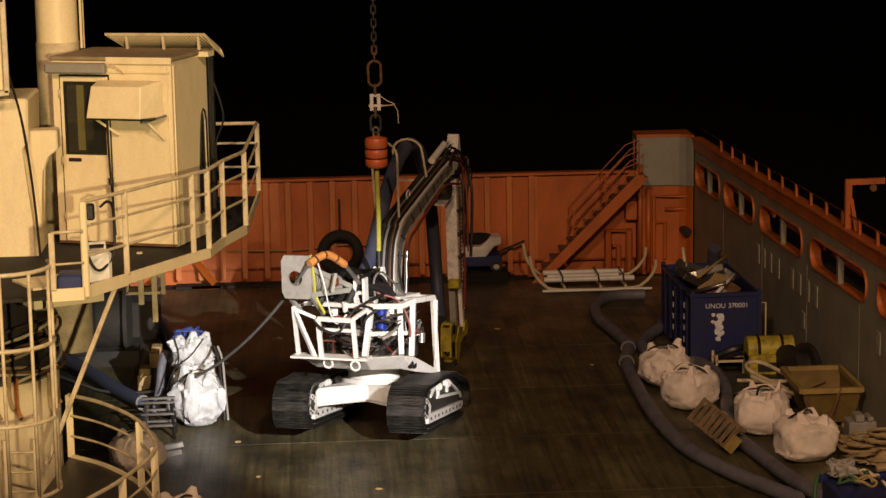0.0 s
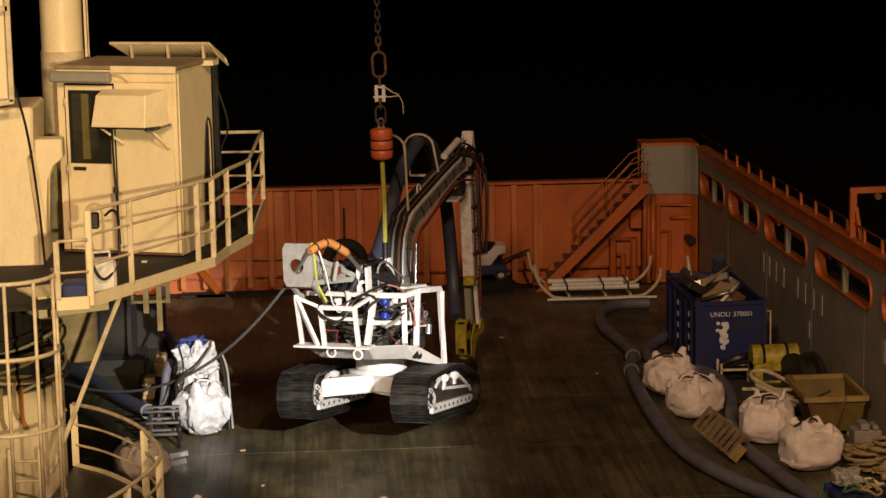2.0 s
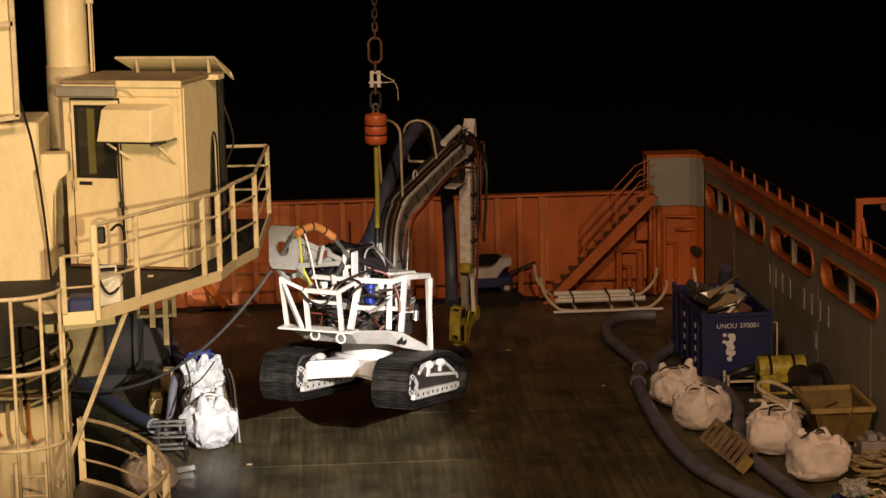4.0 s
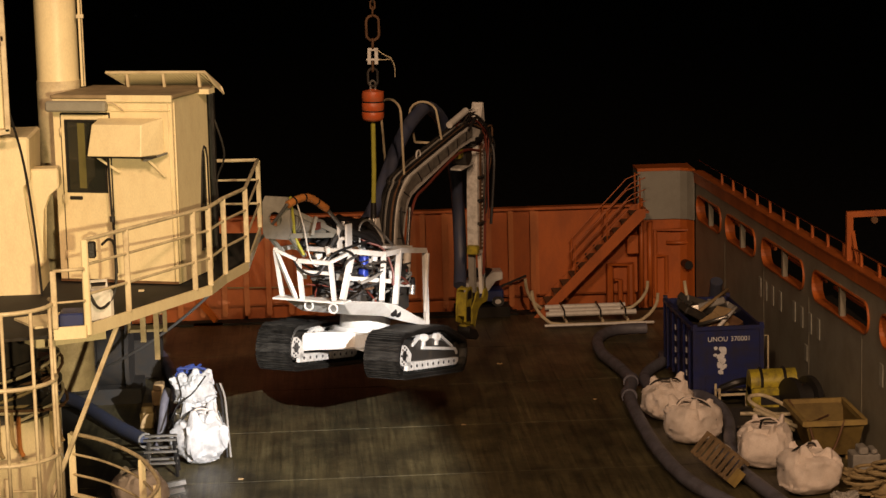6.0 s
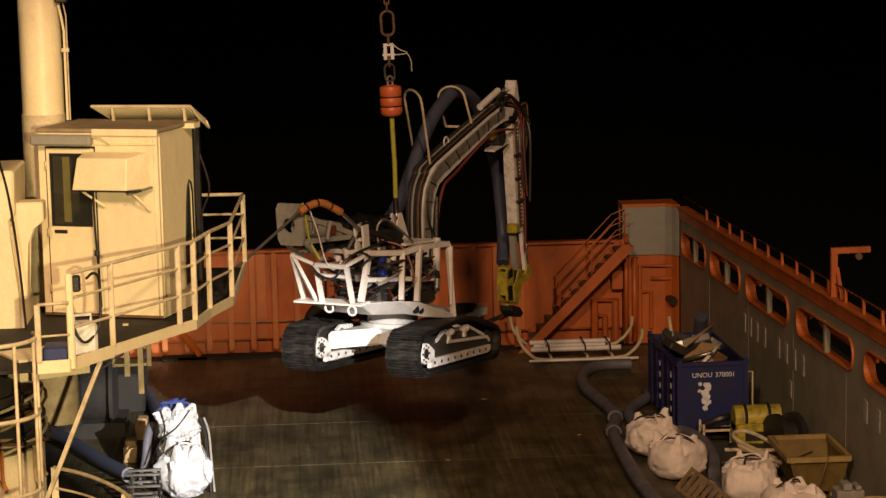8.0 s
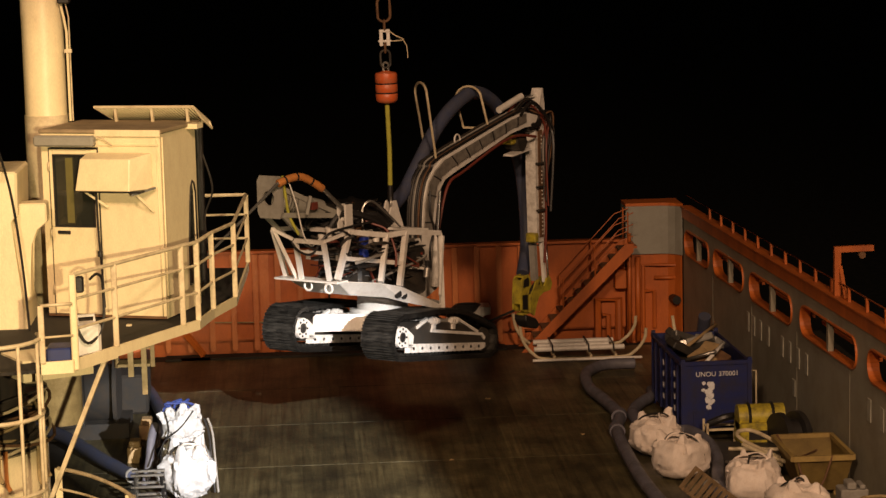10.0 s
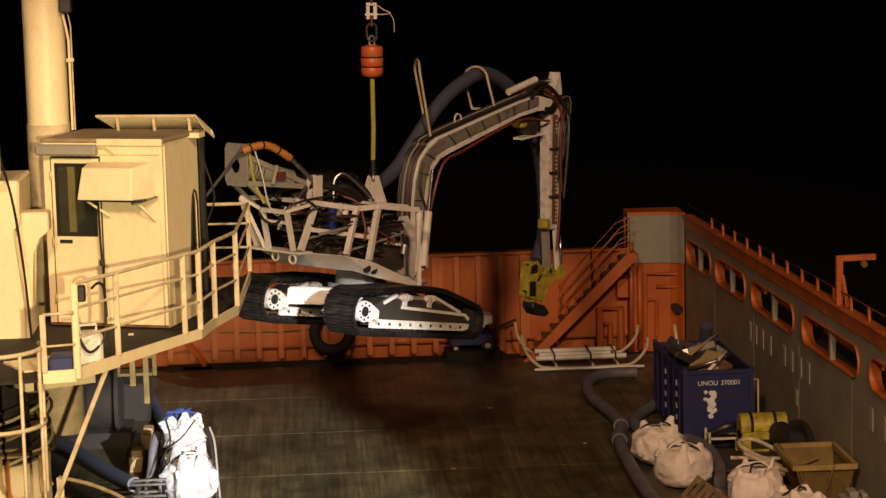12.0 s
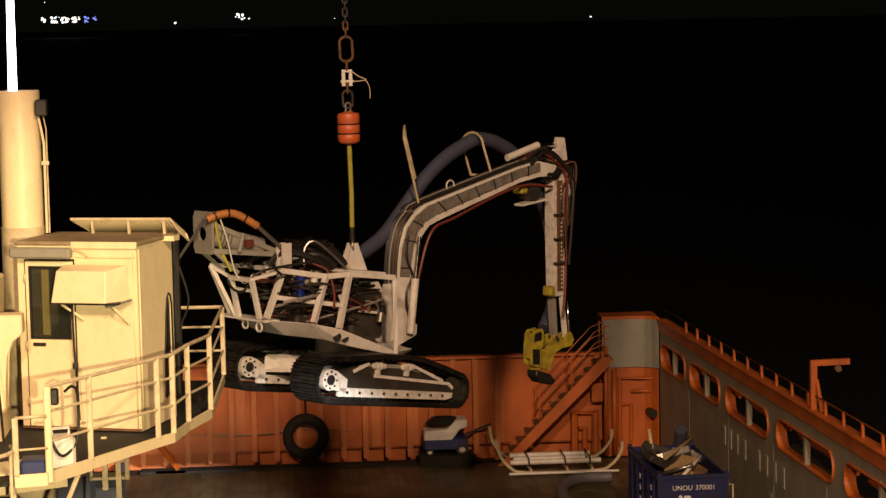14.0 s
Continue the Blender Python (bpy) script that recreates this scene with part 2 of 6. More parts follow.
def ring_pts(c, r, n=24, plane="z", rx=None):
    rx = rx or r
    out = []
    for i in range(n):
        a = 2 * math.pi * i / n
        u, v = rx * math.cos(a), r * math.sin(a)
        out.append(Vector(c) + Vector({"z": (u, v, 0), "y": (u, 0, v), "x": (0, u, v)}[plane]))
    return out


def mesh_of(name, bm, material, bevel=0.0):
    if bevel:
        bmesh.ops.bevel(bm, geom=bm.edges[:], offset=bevel, segments=1, affect="EDGES", clamp_overlap=True)
    bmesh.ops.recalc_face_normals(bm, faces=bm.faces[:])
    for e in bm.edges:
        if len(e.link_faces) == 2 and e.calc_face_angle() > 0.75:
            e.smooth = False
    me = bpy.data.meshes.new(name)
    bm.to_mesh(me)
    bm.free()
    me.materials.append(material)
    return me


def part(name, bm, material, parent=None, label="", bevel=0.0):
    ob = new(name, mesh_of(name, bm, material, bevel))
    ob.parent = parent
    if label:
        tagged(ob, label)
    return ob


def thing(name, label, category, m=None, group="", kind=""):
    ob = new(name)
    ob.empty_display_size = 0.2
    ob.matrix_basis = m or Matrix()
    return tagged(ob, label, category, group, kind)


def solo(name, bm, material, label, category, m=None, group="", kind="", bevel=0.0):
    ob = part(name, bm, material, None, "", bevel)
    ob.matrix_basis = m or Matrix()
    return tagged(ob, label, category, group, kind)


B = bmesh.new


def made(f, *a, **k):
    bm = B()
    f(bm, *a, **k)
    return bm


# ---- setting ----
STERN, PORT = 50.9, -8.8


def star(y):
    """Inner face of the starboard bulwark at y."""
    return 8.6 + (STERN - y) * 0.045


def build_setting():
    bm = B()
    bx(bm, -9.6, 12.0, -6, STERN + 0.6, -0.35, -0.05)
    floor = solo("floor", bm, M_SUB, "dark steel deck under wet timber planks", "deck", kind="structure")
    bm = B()
    bx(bm, -2600, 2600, -600, 4600, -4.2, -4.0)
    solo("water", bm, M_SEA, "black sea at night", "sea", kind="structure")
    # stern bulwark
    wall = solo("wall_stern", made(bx, PORT, 7.35, STERN, STERN + 0.05, 0.34, 2.30), M_ORANGE, "orange ribbed steel bulwark across the stern", "bulwark", kind="structure")
    part("lower_plate", made(bx, PORT, 7.35, STERN + 0.22, STERN + 0.27, -0.1, 0.335), M_ORANGE, wall)
    part("capping", made(bx, PORT, 7.4, STERN - 0.13, STERN + 0.14, 2.303, 2.36), M_ORANGE, wall)
    part("ledge", made(bx, PORT, 7.35, STERN + 0.052, STERN + 0.24, 0.30, 0.335), M_ORANGE, wall)
    rib = B()
    bx(rib, -0.035, 0.035, -0.15, -0.002, 0.16, 2.295)
    bx(rib, -0.06, 0.06, -0.165, -0.151, 0.16, 2.295)
    cyl(rib, (0, -0.165, 0.16), (0, -0.003, 0.16), 0.06, 10)
    me = mesh_of("rib", rib, M_RIB)
    for i in range(32):
        x = PORT + 0.25 + i * 0.5
        if 5.1 < x:
            continue
        o = new("rib", me)
        o.parent, o.location = wall, (x, STERN, 0)
    wide = B()
    bx(wide, -0.1, 0.1, -0.03, -0.002, 0.35, 2.29)
    me = mesh_of("strip", wide, M_RIB)
    for x in (-4.6, -0.85, 2.2, 3.05, 5.0):
        o = new("strip", me)
        o.parent, o.location = wall, (x, STERN, 0)
    # starboard bulwark, with its rounded mooring openings cut through
    build_side()
    bm = B()
    bx(bm, PORT - 0.3, PORT, -6, STERN + 0.3, -0.1, 2.36)
    solo("wall_port", bm, M_GREY, "grey steel bulwark along the port side", "bulwark", kind="structure")
    bm = B()
    bx(bm, -9.1, 12.0, -6.3, -6.0, -0.1, 18)
    solo("wall_bridge", bm, M_CREAM, "cream steel front of the bridge house", "wall", kind="structure")


def build_side():
    y0, y1 = 5.0, STERN - 0.45
    # far end and near end of each rounded opening
    holes = [(50.25, 47.85), (47.40, 44.78), (44.26, 41.05), (40.46, 36.90), (36.27, 32.6), (31.9, 28.2), (27.5, 23.8), (23.1, 19.4)]
    zc0, zc1, ztop = 2.06, 2.64, 2.86
    r, zc = (zc1 - zc0) / 2, (zc0 + zc1) / 2

    def loop_of(a, b):
        far = [(a - r + r * math.cos(t), zc + r * math.sin(t)) for t in [math.pi / 2 - math.pi * k / 12 for k in range(13)]]
        near = [(b + r - r * math.cos(t), zc - r * math.sin(t)) for t in [math.pi / 2 - math.pi * k / 12 for k in range(13)]]
        return far + near

    # one plate with the openings cut out
    bm = B()
    ring = [(y0, -0.1)] + [(y0 + (y1 - y0) * k / 20, -0.1) for k in range(1, 20)] + [(y1, -0.1), (y1, ztop)] + [(y1 - (y1 - y0) * k / 20, ztop) for k in range(1, 20)] + [(y0, ztop)]
    for loop in [ring] + [loop_of(a, c) for a, c in holes]:
        vs = [bm.verts.new((0, y, z)) for y, z in loop]
        for p, q in zip(vs, vs[1:] + vs[:1]):
            bm.edges.new((p, q))
    bmesh.ops.triangle_fill(bm, edges=bm.edges[:], use_beauty=True)
    back = bmesh.ops.extrude_face_region(bm, geom=bm.faces[:])
    for v in [g for g in back["geom"] if isinstance(g, bmesh.types.BMVert)]:
        v.co.x += 0.09
    for v in bm.verts:
        v.co.x += star(v.co.y)
    wall = solo("wall_starboard", bm, M_GREY, "grey steel bulwark with orange rounded mooring openings", "bulwark", kind="structure")
    for a, c in holes:
        bm = B()
        pts = loop_of(a, c)
        n = len(pts)
        for i in range(n):
            (ya, za), (yb, zb) = pts[i], pts[(i + 1) % n]
            v = [bm.verts.new((star(y) + d, y, z)) for y, z, d in ((ya, za, -0.035), (yb, zb, -0.035), (yb, zb, 0.17), (ya, za, 0.17))]
            bm.faces.new(v)
        bmesh.ops.remove_doubles(bm, verts=bm.verts[:], dist=0.001)
        bmesh.ops.solidify(bm, geom=bm.faces[:], thickness=-0.03)
        part("opening_lining", bm, M_ORANGE, wall, "orange painted opening lining")
        ym = (a + c) / 2
        part("opening_post", made(bx, star(ym) - 0.012, star(ym) + 0.085, ym - 0.07, ym + 0.07, zc0 - 0.02, zc1 + 0.02), M_GREY, wall)
        for k in range(2):
            z = zc0 + 0.2 + 0.2 * k
            part("opening_bar", made(beam, (star(a) + 0.40, a, z), (star(c) + 0.40, c, z), 0.06, 0.06), M_ORANGE, wall, "orange bar behind the opening")

    def strip(x0, x1, z0, z1):
        return made(slab, [(star(y0) + x0, y0), (star(y1) + x0, y1), (star(y1) + x1, y1), (star(y0) + x1, y0)], z0, z1)

    part("band", strip(-0.03, 0.12, ztop + 0.003, 3.10), M_ORANGE, wall, "orange band along the top")
    part("capping", strip(-0.07, 0.16, 3.103, 3.135), M_ORANGE, wall, "orange capping rail")
    for i in range(40):
        y = 48.1 - i * 1.045
        part("rail_post", made(beam, (star(y) + 0.07, y, 3.136), (star(y) + 0.07, y, 3.37), 0.045, 0.08), M_ORANGE, wall)
    part("low_rail", made(cyl, (star(y1) + 0.07, y1, 3.37), (star(y0) + 0.07, y0, 3.37), 0.014, 6), M_ORANGE, wall)
    # pale slots low on the wall
    for k, y in enumerate((44.43, 43.96, 43.43, 42.83, 41.78, 41.23, 40.64, 40.07, 36.2, 35.5, 40.93)):
        z = 1.38 if k < 10 else 0.8
        part("slot", made(bx, star(y) - 0.014, star(y) - 0.001, y - 0.11, y + 0.11, z, z + (0.38 if k < 10 else 0.3)), M_SLOT, wall, "pale grey slot cover")
    for i in range(14):
        y = y1 - 2.9 - i * 3.4
        part("seam", made(bx, star(y) - 0.008, star(y) - 0.001, y - 0.02, y + 0.02, 0, zc0 - 0.03), M_GREY, wall)
    # corner tower between stern and starboard bulwarks
    bm = B()
    poly = [(7.36, STERN - 0.12), (8.15, STERN - 0.12), (8.32, STERN - 0.17), (8.46, STERN - 0.27), (8.56, STERN - 0.42), (8.60, STERN - 0.46), (8.60, STERN + 0.6), (7.36, STERN + 0.6)]
    slab(bm, poly, 2.0, 3.1)
    tower = solo("corner_tower", bm, M_LGREY, "pale grey rounded corner tower above orange lower part", "ship corner", kind="structure")
    cap = [(x + (-0.005 if x < 8 else 0.01), y - 0.01 if y < STERN else y) for x, y in poly]
    part("capping", made(slab, cap, 3.103, 3.17), M_ORANGE, tower, "orange capping")
    part("lower_wall", made(slab, [(x + 0.02 if x < 8 else x, y + 0.06 if y < STERN else y) for x, y in poly], -0.1, 1.997), M_ORANGE, tower, "orange painted lower wall")


def build_planks():
    """Deck planks, laid fore and aft in rows with open butts, each a piece of the floor."""
    floor = bpy.data.objects["floor"]
    bm = B()
    bx(bm, -0.0996, 0.0996, -1.664, 1.664, -0.049, 0.0)
    me = mesh_of("plank", bm, M_DECK, 0.0015)
    rnd = random.Random(4)
    rows = [33.55 + 3.35 * k for k in range(5)]
    for y in rows:
        for i in range(60):
            o = new("plank", me)
            o.parent = floor
            o.location = (-4.0 + i * 0.2, y + 1.675, rnd.uniform(-0.003, 0.0))
    bm = B()
    for k in range(-12, 5):
        y = 33.55 + 3.35 * k
        for i in range(-22, 60):
            x = i * 0.2
            if k >= 0 and -4.1 < x < 7.9 or x > star(y + 3) - 0.1:
                continue
            d = rnd.uniform(0.0, 0.003)
            bx(bm, x - 0.0996, x + 0.0996, y + 0.02, y + 3.33, -0.049, -0.002 - d)
    ob = part("plank_field", bm, M_DECK, floor)
    ob["kind"] = "stuff"


build_setting()


# ---- stern fittings ----
def stairs():
    s = thing("stairs", "orange steel stairs with handrails up the stern bulwark", "stairs", pose(4.95, STERN - 0.62, 0))
    run, rise, n = 2.33, 2.30, 12
    for y in (-0.40, 0.36):
        bm = B()
        for v in slab(bm, [(-0.1, 0.0), (0.18, 0.0), (run + 0.12, rise - 0.1), (run + 0.12, rise + 0.08), (run - 0.06, rise + 0.08)], y, y + 0.04):
            v.co = Vector((v.co.x, v.co.z, v.co.y))
        part("stringer", bm, M_ORANGE, s)
    for i in range(n):
        q = (i + 0.5) / n
        part("step", made(bx, q * run - 0.10, q * run + 0.12, -0.355, 0.355, q * rise + 0.02, q * rise + 0.05), M_RUSTY, s, "worn dark step")
    for y in (-0.38, 0.38):
        for h in (0.78, 0.52, 0.26):
            part("handrail", made(tube, [(0.35 * run, y, 0.35 * rise + h), (run - 0.2, y, rise - 0.12 + h), (run + 0.12, y, rise + h)], 0.012, 6), M_ORANGE, s)
        for q in (0.37, 0.68, 1.0):
            part("rail_post", made(cyl, (q * run, y, q * rise), (q * run, y, q * rise + 0.8), 0.016, 6), M_ORANGE, s)
    part("landing", made(bx, run + 0.122, run + 0.2, -0.4, 0.4, rise - 0.02, rise + 0.03), M_ORANGE, s)


def stern_pipes():
    for pts, r in (([(6.70, STERN - 0.1, 0.05), (6.70, STERN - 0.1, 0.98), (7.18, STERN - 0.1, 0.98), (7.18, STERN - 0.1, 0.05)], 0.09),
                   ([(6.94, STERN - 0.1, 0.05), (6.94, STERN - 0.1, 0.62), (6.80, STERN - 0.1, 0.62)], 0.06),
                   ([(7.42, STERN - 0.2, 0.0), (7.42, STERN - 0.2, 2.5)], 0.05),
                   ([(7.62, STERN - 0.14, 0.0), (7.62, STERN - 0.14, 1.95)], 0.06)):
        solo("pipe", made(tube, pts, r, 8), M_ORANGE, "orange painted pipe on the stern bulwark", "pipe", group="stern pipes")
    bm = B()
    bx(bm, 7.08, 7.34, STERN - 0.3, STERN - 0.01, 1.25, 1.68)
    solo("junction_box", bm, M_ORANGE, "orange junction box on the stern bulwark", "box", bevel=0.015)
    for pts in ([(7.75, STERN - 0.12, 0.2), (7.75, STERN - 0.12, 1.75), (8.5, STERN - 0.2, 1.75)], [(8.0, STERN - 0.12, 1.45), (8.55, STERN - 0.2, 1.45)], [(7.75, STERN - 0.12, 1.15), (8.0, STERN - 0.12, 1.15), (8.0, STERN - 0.12, 0.3)]):
        solo("pipe", made(tube, pts, 0.045, 8), M_ORANGE, "orange painted pipe on the corner wall", "pipe", group="stern pipes")
    bm = B()
    cyl(bm, (8.42, STERN - 0.12, 0.97), (8.46, STERN - 0.46, 0.97), 0.10, 14)
    solo("fairlead", bm, M_BLACK, "black round fairlead hole on the corner wall", "fairlead")
    bm = B()
    beam(bm, (-2.66, STERN - 0.2, 0.56), (-2.24, STERN - 0.5, 0.09), 0.09, 0.13)
    bx(bm, -2.75, -2.1, STERN - 0.62, STERN - 0.51, 0.0, 0.05)
    solo("wall_bracket", bm, M_ORANGE, "orange bracket at the foot of the bulwark", "bracket")


def davit():
    y = 38.3
    x = star(y) + 0.05
    d = thing("davit", "orange square-tube davit with pulley on the bulwark", "davit", pose(x, y, 3.136))
    part("post", made(beam, (0, 0, 0), (0, 0, 0.80), 0.11), M_ORANGE, d)
    part("arm", made(beam, (-0.055, 0, 0.80), (0.62, -0.05, 0.82), 0.1), M_ORANGE, d)
    part("brace", made(beam, (0.05, -0.42, 0.0), (0.05, -0.02, 0.5), 0.06), M_ORANGE, d)
    bm = B()
    cyl(bm, (0.42, -0.09, 0.70), (0.42, -0.01, 0.70), 0.06, 12)
    part("pulley", bm, M_RUSTY, d)


def tyre():
    t = thing("tyre_fender", "worn black tyre fender hung on the stern bulwark", "tyre", pose(0.6, STERN - 0.27, 0.68))
    bm = B()
    tube(bm, ring_pts((0, 0, 0), 0.40, 28, "y"), 0.125, 10, close=True)
    part("tread", bm, M_NEARBLACK, t)
    part("sling", made(tube, [(0, 0.02, 0.3), (0, 0.06, 0.6), (0, 0.16, 1.2)], 0.02, 6), M_NEARBLACK, t)
    solo("hanging_rope", made(tube, smooth_path([(-2.4, STERN - 0.13, 0.78), (-0.5, STERN - 0.14, 0.74), (0.6, STERN - 0.16, 0.84), (1.6, STERN - 0.14, 0.78)]), 0.016, 6), M_ROPE, "thin rope slung along the stern bulwark", "rope")


def waterway():
    """Low dark steel waterway along the foot of the stern bulwark."""
    bm = B()
    bx(bm, -3.1, 4.55, STERN - 0.62, STERN - 0.17, 0.002, 0.05)
    bx(bm, 3.12, 4.35, STERN - 0.80, STERN - 0.625, 0.002, 0.05)
    bx(bm, 3.12, 4.35, STERN - 0.80, STERN - 0.17, 0.052, 0.233)
    solo("trim", bm, M_SUB, "low dark steel waterway at the foot of the stern bulwark", "deck edge", kind="structure")


waterway()


def cart():
    c = thing("deck_cart", "white and blue wheeled machine on deck", "machine", pose(3.72, STERN - 0.42, 0.235) @ Matrix.Diagonal((1.1, 1.0, 0.88, 1)))
    bm = B()
    plate_x(bm, [(-0.3, 0.12), (0.3, 0.12), (0.3, 0.42), (-0.3, 0.42)], -0.45, 0.45)
    part("body", bm, M_DBLUE, c, "dark blue lower body", bevel=0.03)
    bm = B()
    for v in slab(bm, [(-0.44, 0.34), (0.12, 0.34), (0.30, 0.62), (0.44, 0.66), (0.44, 0.86), (0.22, 0.86), (0.02, 0.62), (-0.44, 0.6)], -0.28, 0.28):
        v.co = Vector((v.co.x, v.co.z, v.co.y))
    bmesh.ops.translate(bm, verts=bm.verts[:], vec=(0, -0.02, 0.03))
    part("hood", bm, M_WHITE, c, "white hood", bevel=0.02)
    bm = B()
    for i in range(5):
        tube(bm, ring_pts((-0.02, 0.0, 0.78 + 0.03 * i), 0.26 - 0.02 * i, 16, "z", 0.36 - 0.03 * i), 0.03, 6, close=True)
    part("cable_coil", bm, M_BLACK, c, "black coiled cable")
    for x in (-0.33, 0.33):
        for y in (-0.31, 0.31):
            bm = B()
            r = 0.13 if x > 0 else 0.08
            cyl(bm, (x, y - 0.03, r), (x, y + 0.03, r), r, 16)
            w = part("wheel", bm, M_BLACK, c)
            part("rim", made(cyl, (x, y - 0.035, r), (x, y + 0.035, r), r * 0.5, 12), M_WHITE, w)
    part("drawbar", made(beam, (0.42, 0, 0.45), (0.95, 0.05, 0.70), 0.05), M_BLACK, c)


def skid():
    s = thing("pipe_skid", "white pipe rack with upturned skid ends on deck", "pipe rack", pose(6.05, 49.4, 0))
    for y, z in ((-0.75, 0.08), (0.75, 0.08)):
        pts = [(-1.35, y, 0.85), (-1.28, y, 0.5), (-1.05, y, 0.2), (-0.7, y, z), (0.8, y, z), (1.15, y, 0.18), (1.38, y, 0.45), (1.42, y, 0.7)]
        part("runner", made(tube, smooth_path(pts, 4), 0.036, 8), M_RAIL, s)
    for i, (y, z, a, b) in enumerate(((-0.3, 0.22, -1.0, 1.0), (0.05, 0.22, -0.9, 0.7), (0.4, 0.24, -0.95, 0.85), (-0.95, 0.10, -1.1, 1.3))):
        part("pipe", made(cyl, (a, y, z), (b, y, z), 0.06 if i < 3 else 0.03, 10), M_WHITE, s)
    for x in (-0.6, 0.2, 0.75):
        part("crossbar", made(beam, (x, -0.78, 0.13), (x, 0.78, 0.13), 0.05), M_RAIL, s)
        part("strap", made(tube, [(x, -0.5, 0.14), (x, -0.38, 0.31), (x, 0.45, 0.33), (x, 0.55, 0.14)], 0.018, 6), M_BLACK, s)


for f in (stairs, stern_pipes, davit, tyre, cart, skid):
    f()


# ---- cargo along the starboard side ----
def blob(bm, sx, sy, sz, seed, rough=0.06, flat=0.5, seg=56, rings=36):
    """A filled cloth sack: a squat rounded body with creases, standing on z = 0."""
    off = Vector((seed * 7.3, seed * 3.1, seed * 1.7))
    grid = []
    for i in range(rings + 1):
        v = math.pi * i / rings
        row = []
        for j in range(seg):
            u = 2 * math.pi * j / seg
            n = Vector((math.sin(v) * math.cos(u), math.sin(v) * math.sin(u), -math.cos(v)))
            q = Vector((math.copysign(abs(n.x) ** 0.75, n.x), math.copysign(abs(n.y) ** 0.75, n.y), math.copysign(abs(n.z) ** 0.7, n.z)))
            fold = abs(noise.noise(Vector((n.x * 3, n.y * 3, n.z * 1.2)) + off)) * 1.6
            wrinkle = 1 - abs(noise.noise(Vector((u * 2.2, n.z * 2.0 + 0.6 * math.sin(u + seed), seed)) * 1.7 + off))
            crease = 1 - abs(noise.noise(n * 4.5 - off))
            k = 1 + rough * (noise.noise(n * 1.5 + off) * 2.6 - fold + 0.9 * wrinkle ** 4 + 0.7 * crease ** 5 - 0.6)
            p = Vector((q.x * sx, q.y * sy, (q.z + 1) / 2 * sz)) * 1.0
            p.x *= k
            p.y *= k
            if n.z > 0.3:
                p.z *= 1 + 0.5 * (k - 1)
                p.x *= 1 - 0.25 * (n.z - 0.3)
                p.y *= 1 - 0.25 * (n.z - 0.3)
                p.z -= 0.12 * sz * max(0, n.z - 0.75) / 0.25
            row.append(bm.verts.new(p))
        grid.append(row)
    for i in range(rings):
        for j in range(seg):
            k = (j + 1) % seg
            bm.faces.new((grid[i][j], grid[i][k], grid[i + 1][k], grid[i + 1][j])).smooth = True
    bmesh.ops.remove_doubles(bm, verts=bm.verts[:], dist=0.0005)


def ear(bm, a, b, w, seed):
    """A pinched cloth corner that stands up from a sack."""
    rows = []
    a, b = Vector(a), Vector(b)
    side = (b - a).cross(Vector((0.3, 1, 0.2))).normalized()
    dep = (b - a).cross(side).normalized()
    for i in range(6):
        t = i / 5
        c = a.lerp(b, t) + 0.03 * noise.noise(Vector((seed, t * 3, 0))) * side
        ww = w * (1 - 0.75 * t)
        rows.append([bm.verts.new(c + side * ww * math.cos(q) + dep * ww * 0.6 * math.sin(q) * (1 + 0.3 * math.sin(3 * q + seed))) for q in [2 * math.pi * k / 9 for k in range(9)]])
    for r0, r1 in zip(rows, rows[1:]):
        for k in range(9):
            bm.faces.new((r0[k], r0[(k + 1) % 9], r1[(k + 1) % 9], r1[k])).smooth = True
    bm.faces.new(rows[-1])


def bulk_bag(x, y, w, h, seed, turn=0, m=None, label="dirty white bulk bag with tied top on deck", z=0.0, rough=0.11):
    b = thing("bulk_bag", label, "bulk bag", pose(x, y, z, 0, 0, turn), "bulk bags")
    bm = B()
    blob(bm, w / 2, w / 2 * 0.92, h, seed, rough)
    part("sack", bm, m or M_BAG, b)
    rnd = random.Random(seed)
    for k in range(4):
        a = math.pi / 4 + k * math.pi / 2 + rnd.uniform(-0.2, 0.2)
        c, s = math.cos(a), math.sin(a)
        bm = B()
        ear(bm, (c * w * 0.27, s * w * 0.27, h * 0.74), (c * w * (0.34 + rnd.uniform(-.1, .12)), s * w * 0.33, h * (1.03 + rnd.uniform(-0.08, 0.14))), 0.17, seed + k)
        part("corner_lug", bm, m or M_BAG, b)
    for k in range(2):
        a = rnd.uniform(0, 6.28)
        pts = [(math.cos(a) * w * 0.3, math.sin(a) * w * 0.3, h * 0.85), (math.cos(a) * w * 0.1, math.sin(a) * w * 0.1, h * 1.04), (math.cos(a + 2.5) * w * 0.3, math.sin(a + 2.5) * w * 0.3, h * 0.92), (math.cos(a + 2.6) * w * 0.47, math.sin(a + 2.6) * w * 0.45, h * 0.55)]
        part("tie_strap", made(tube, smooth_path(pts, 5), 0.018, 6), M_BLACK if k else M_BAG, b)
    return b


def bags():
    bulk_bag(6.34, 40.1, 0.96, 0.72, 1, 10, rough=0.065)
    bulk_bag(6.47, 38.4, 0.98, 0.76, 2, 40, rough=0.065)
    bulk_bag(7.40, 36.6, 1.0, 0.78, 3, 70, rough=0.065)
    bulk_bag(7.76, 34.9, 1.0, 0.76, 4, 15, rough=0.065)


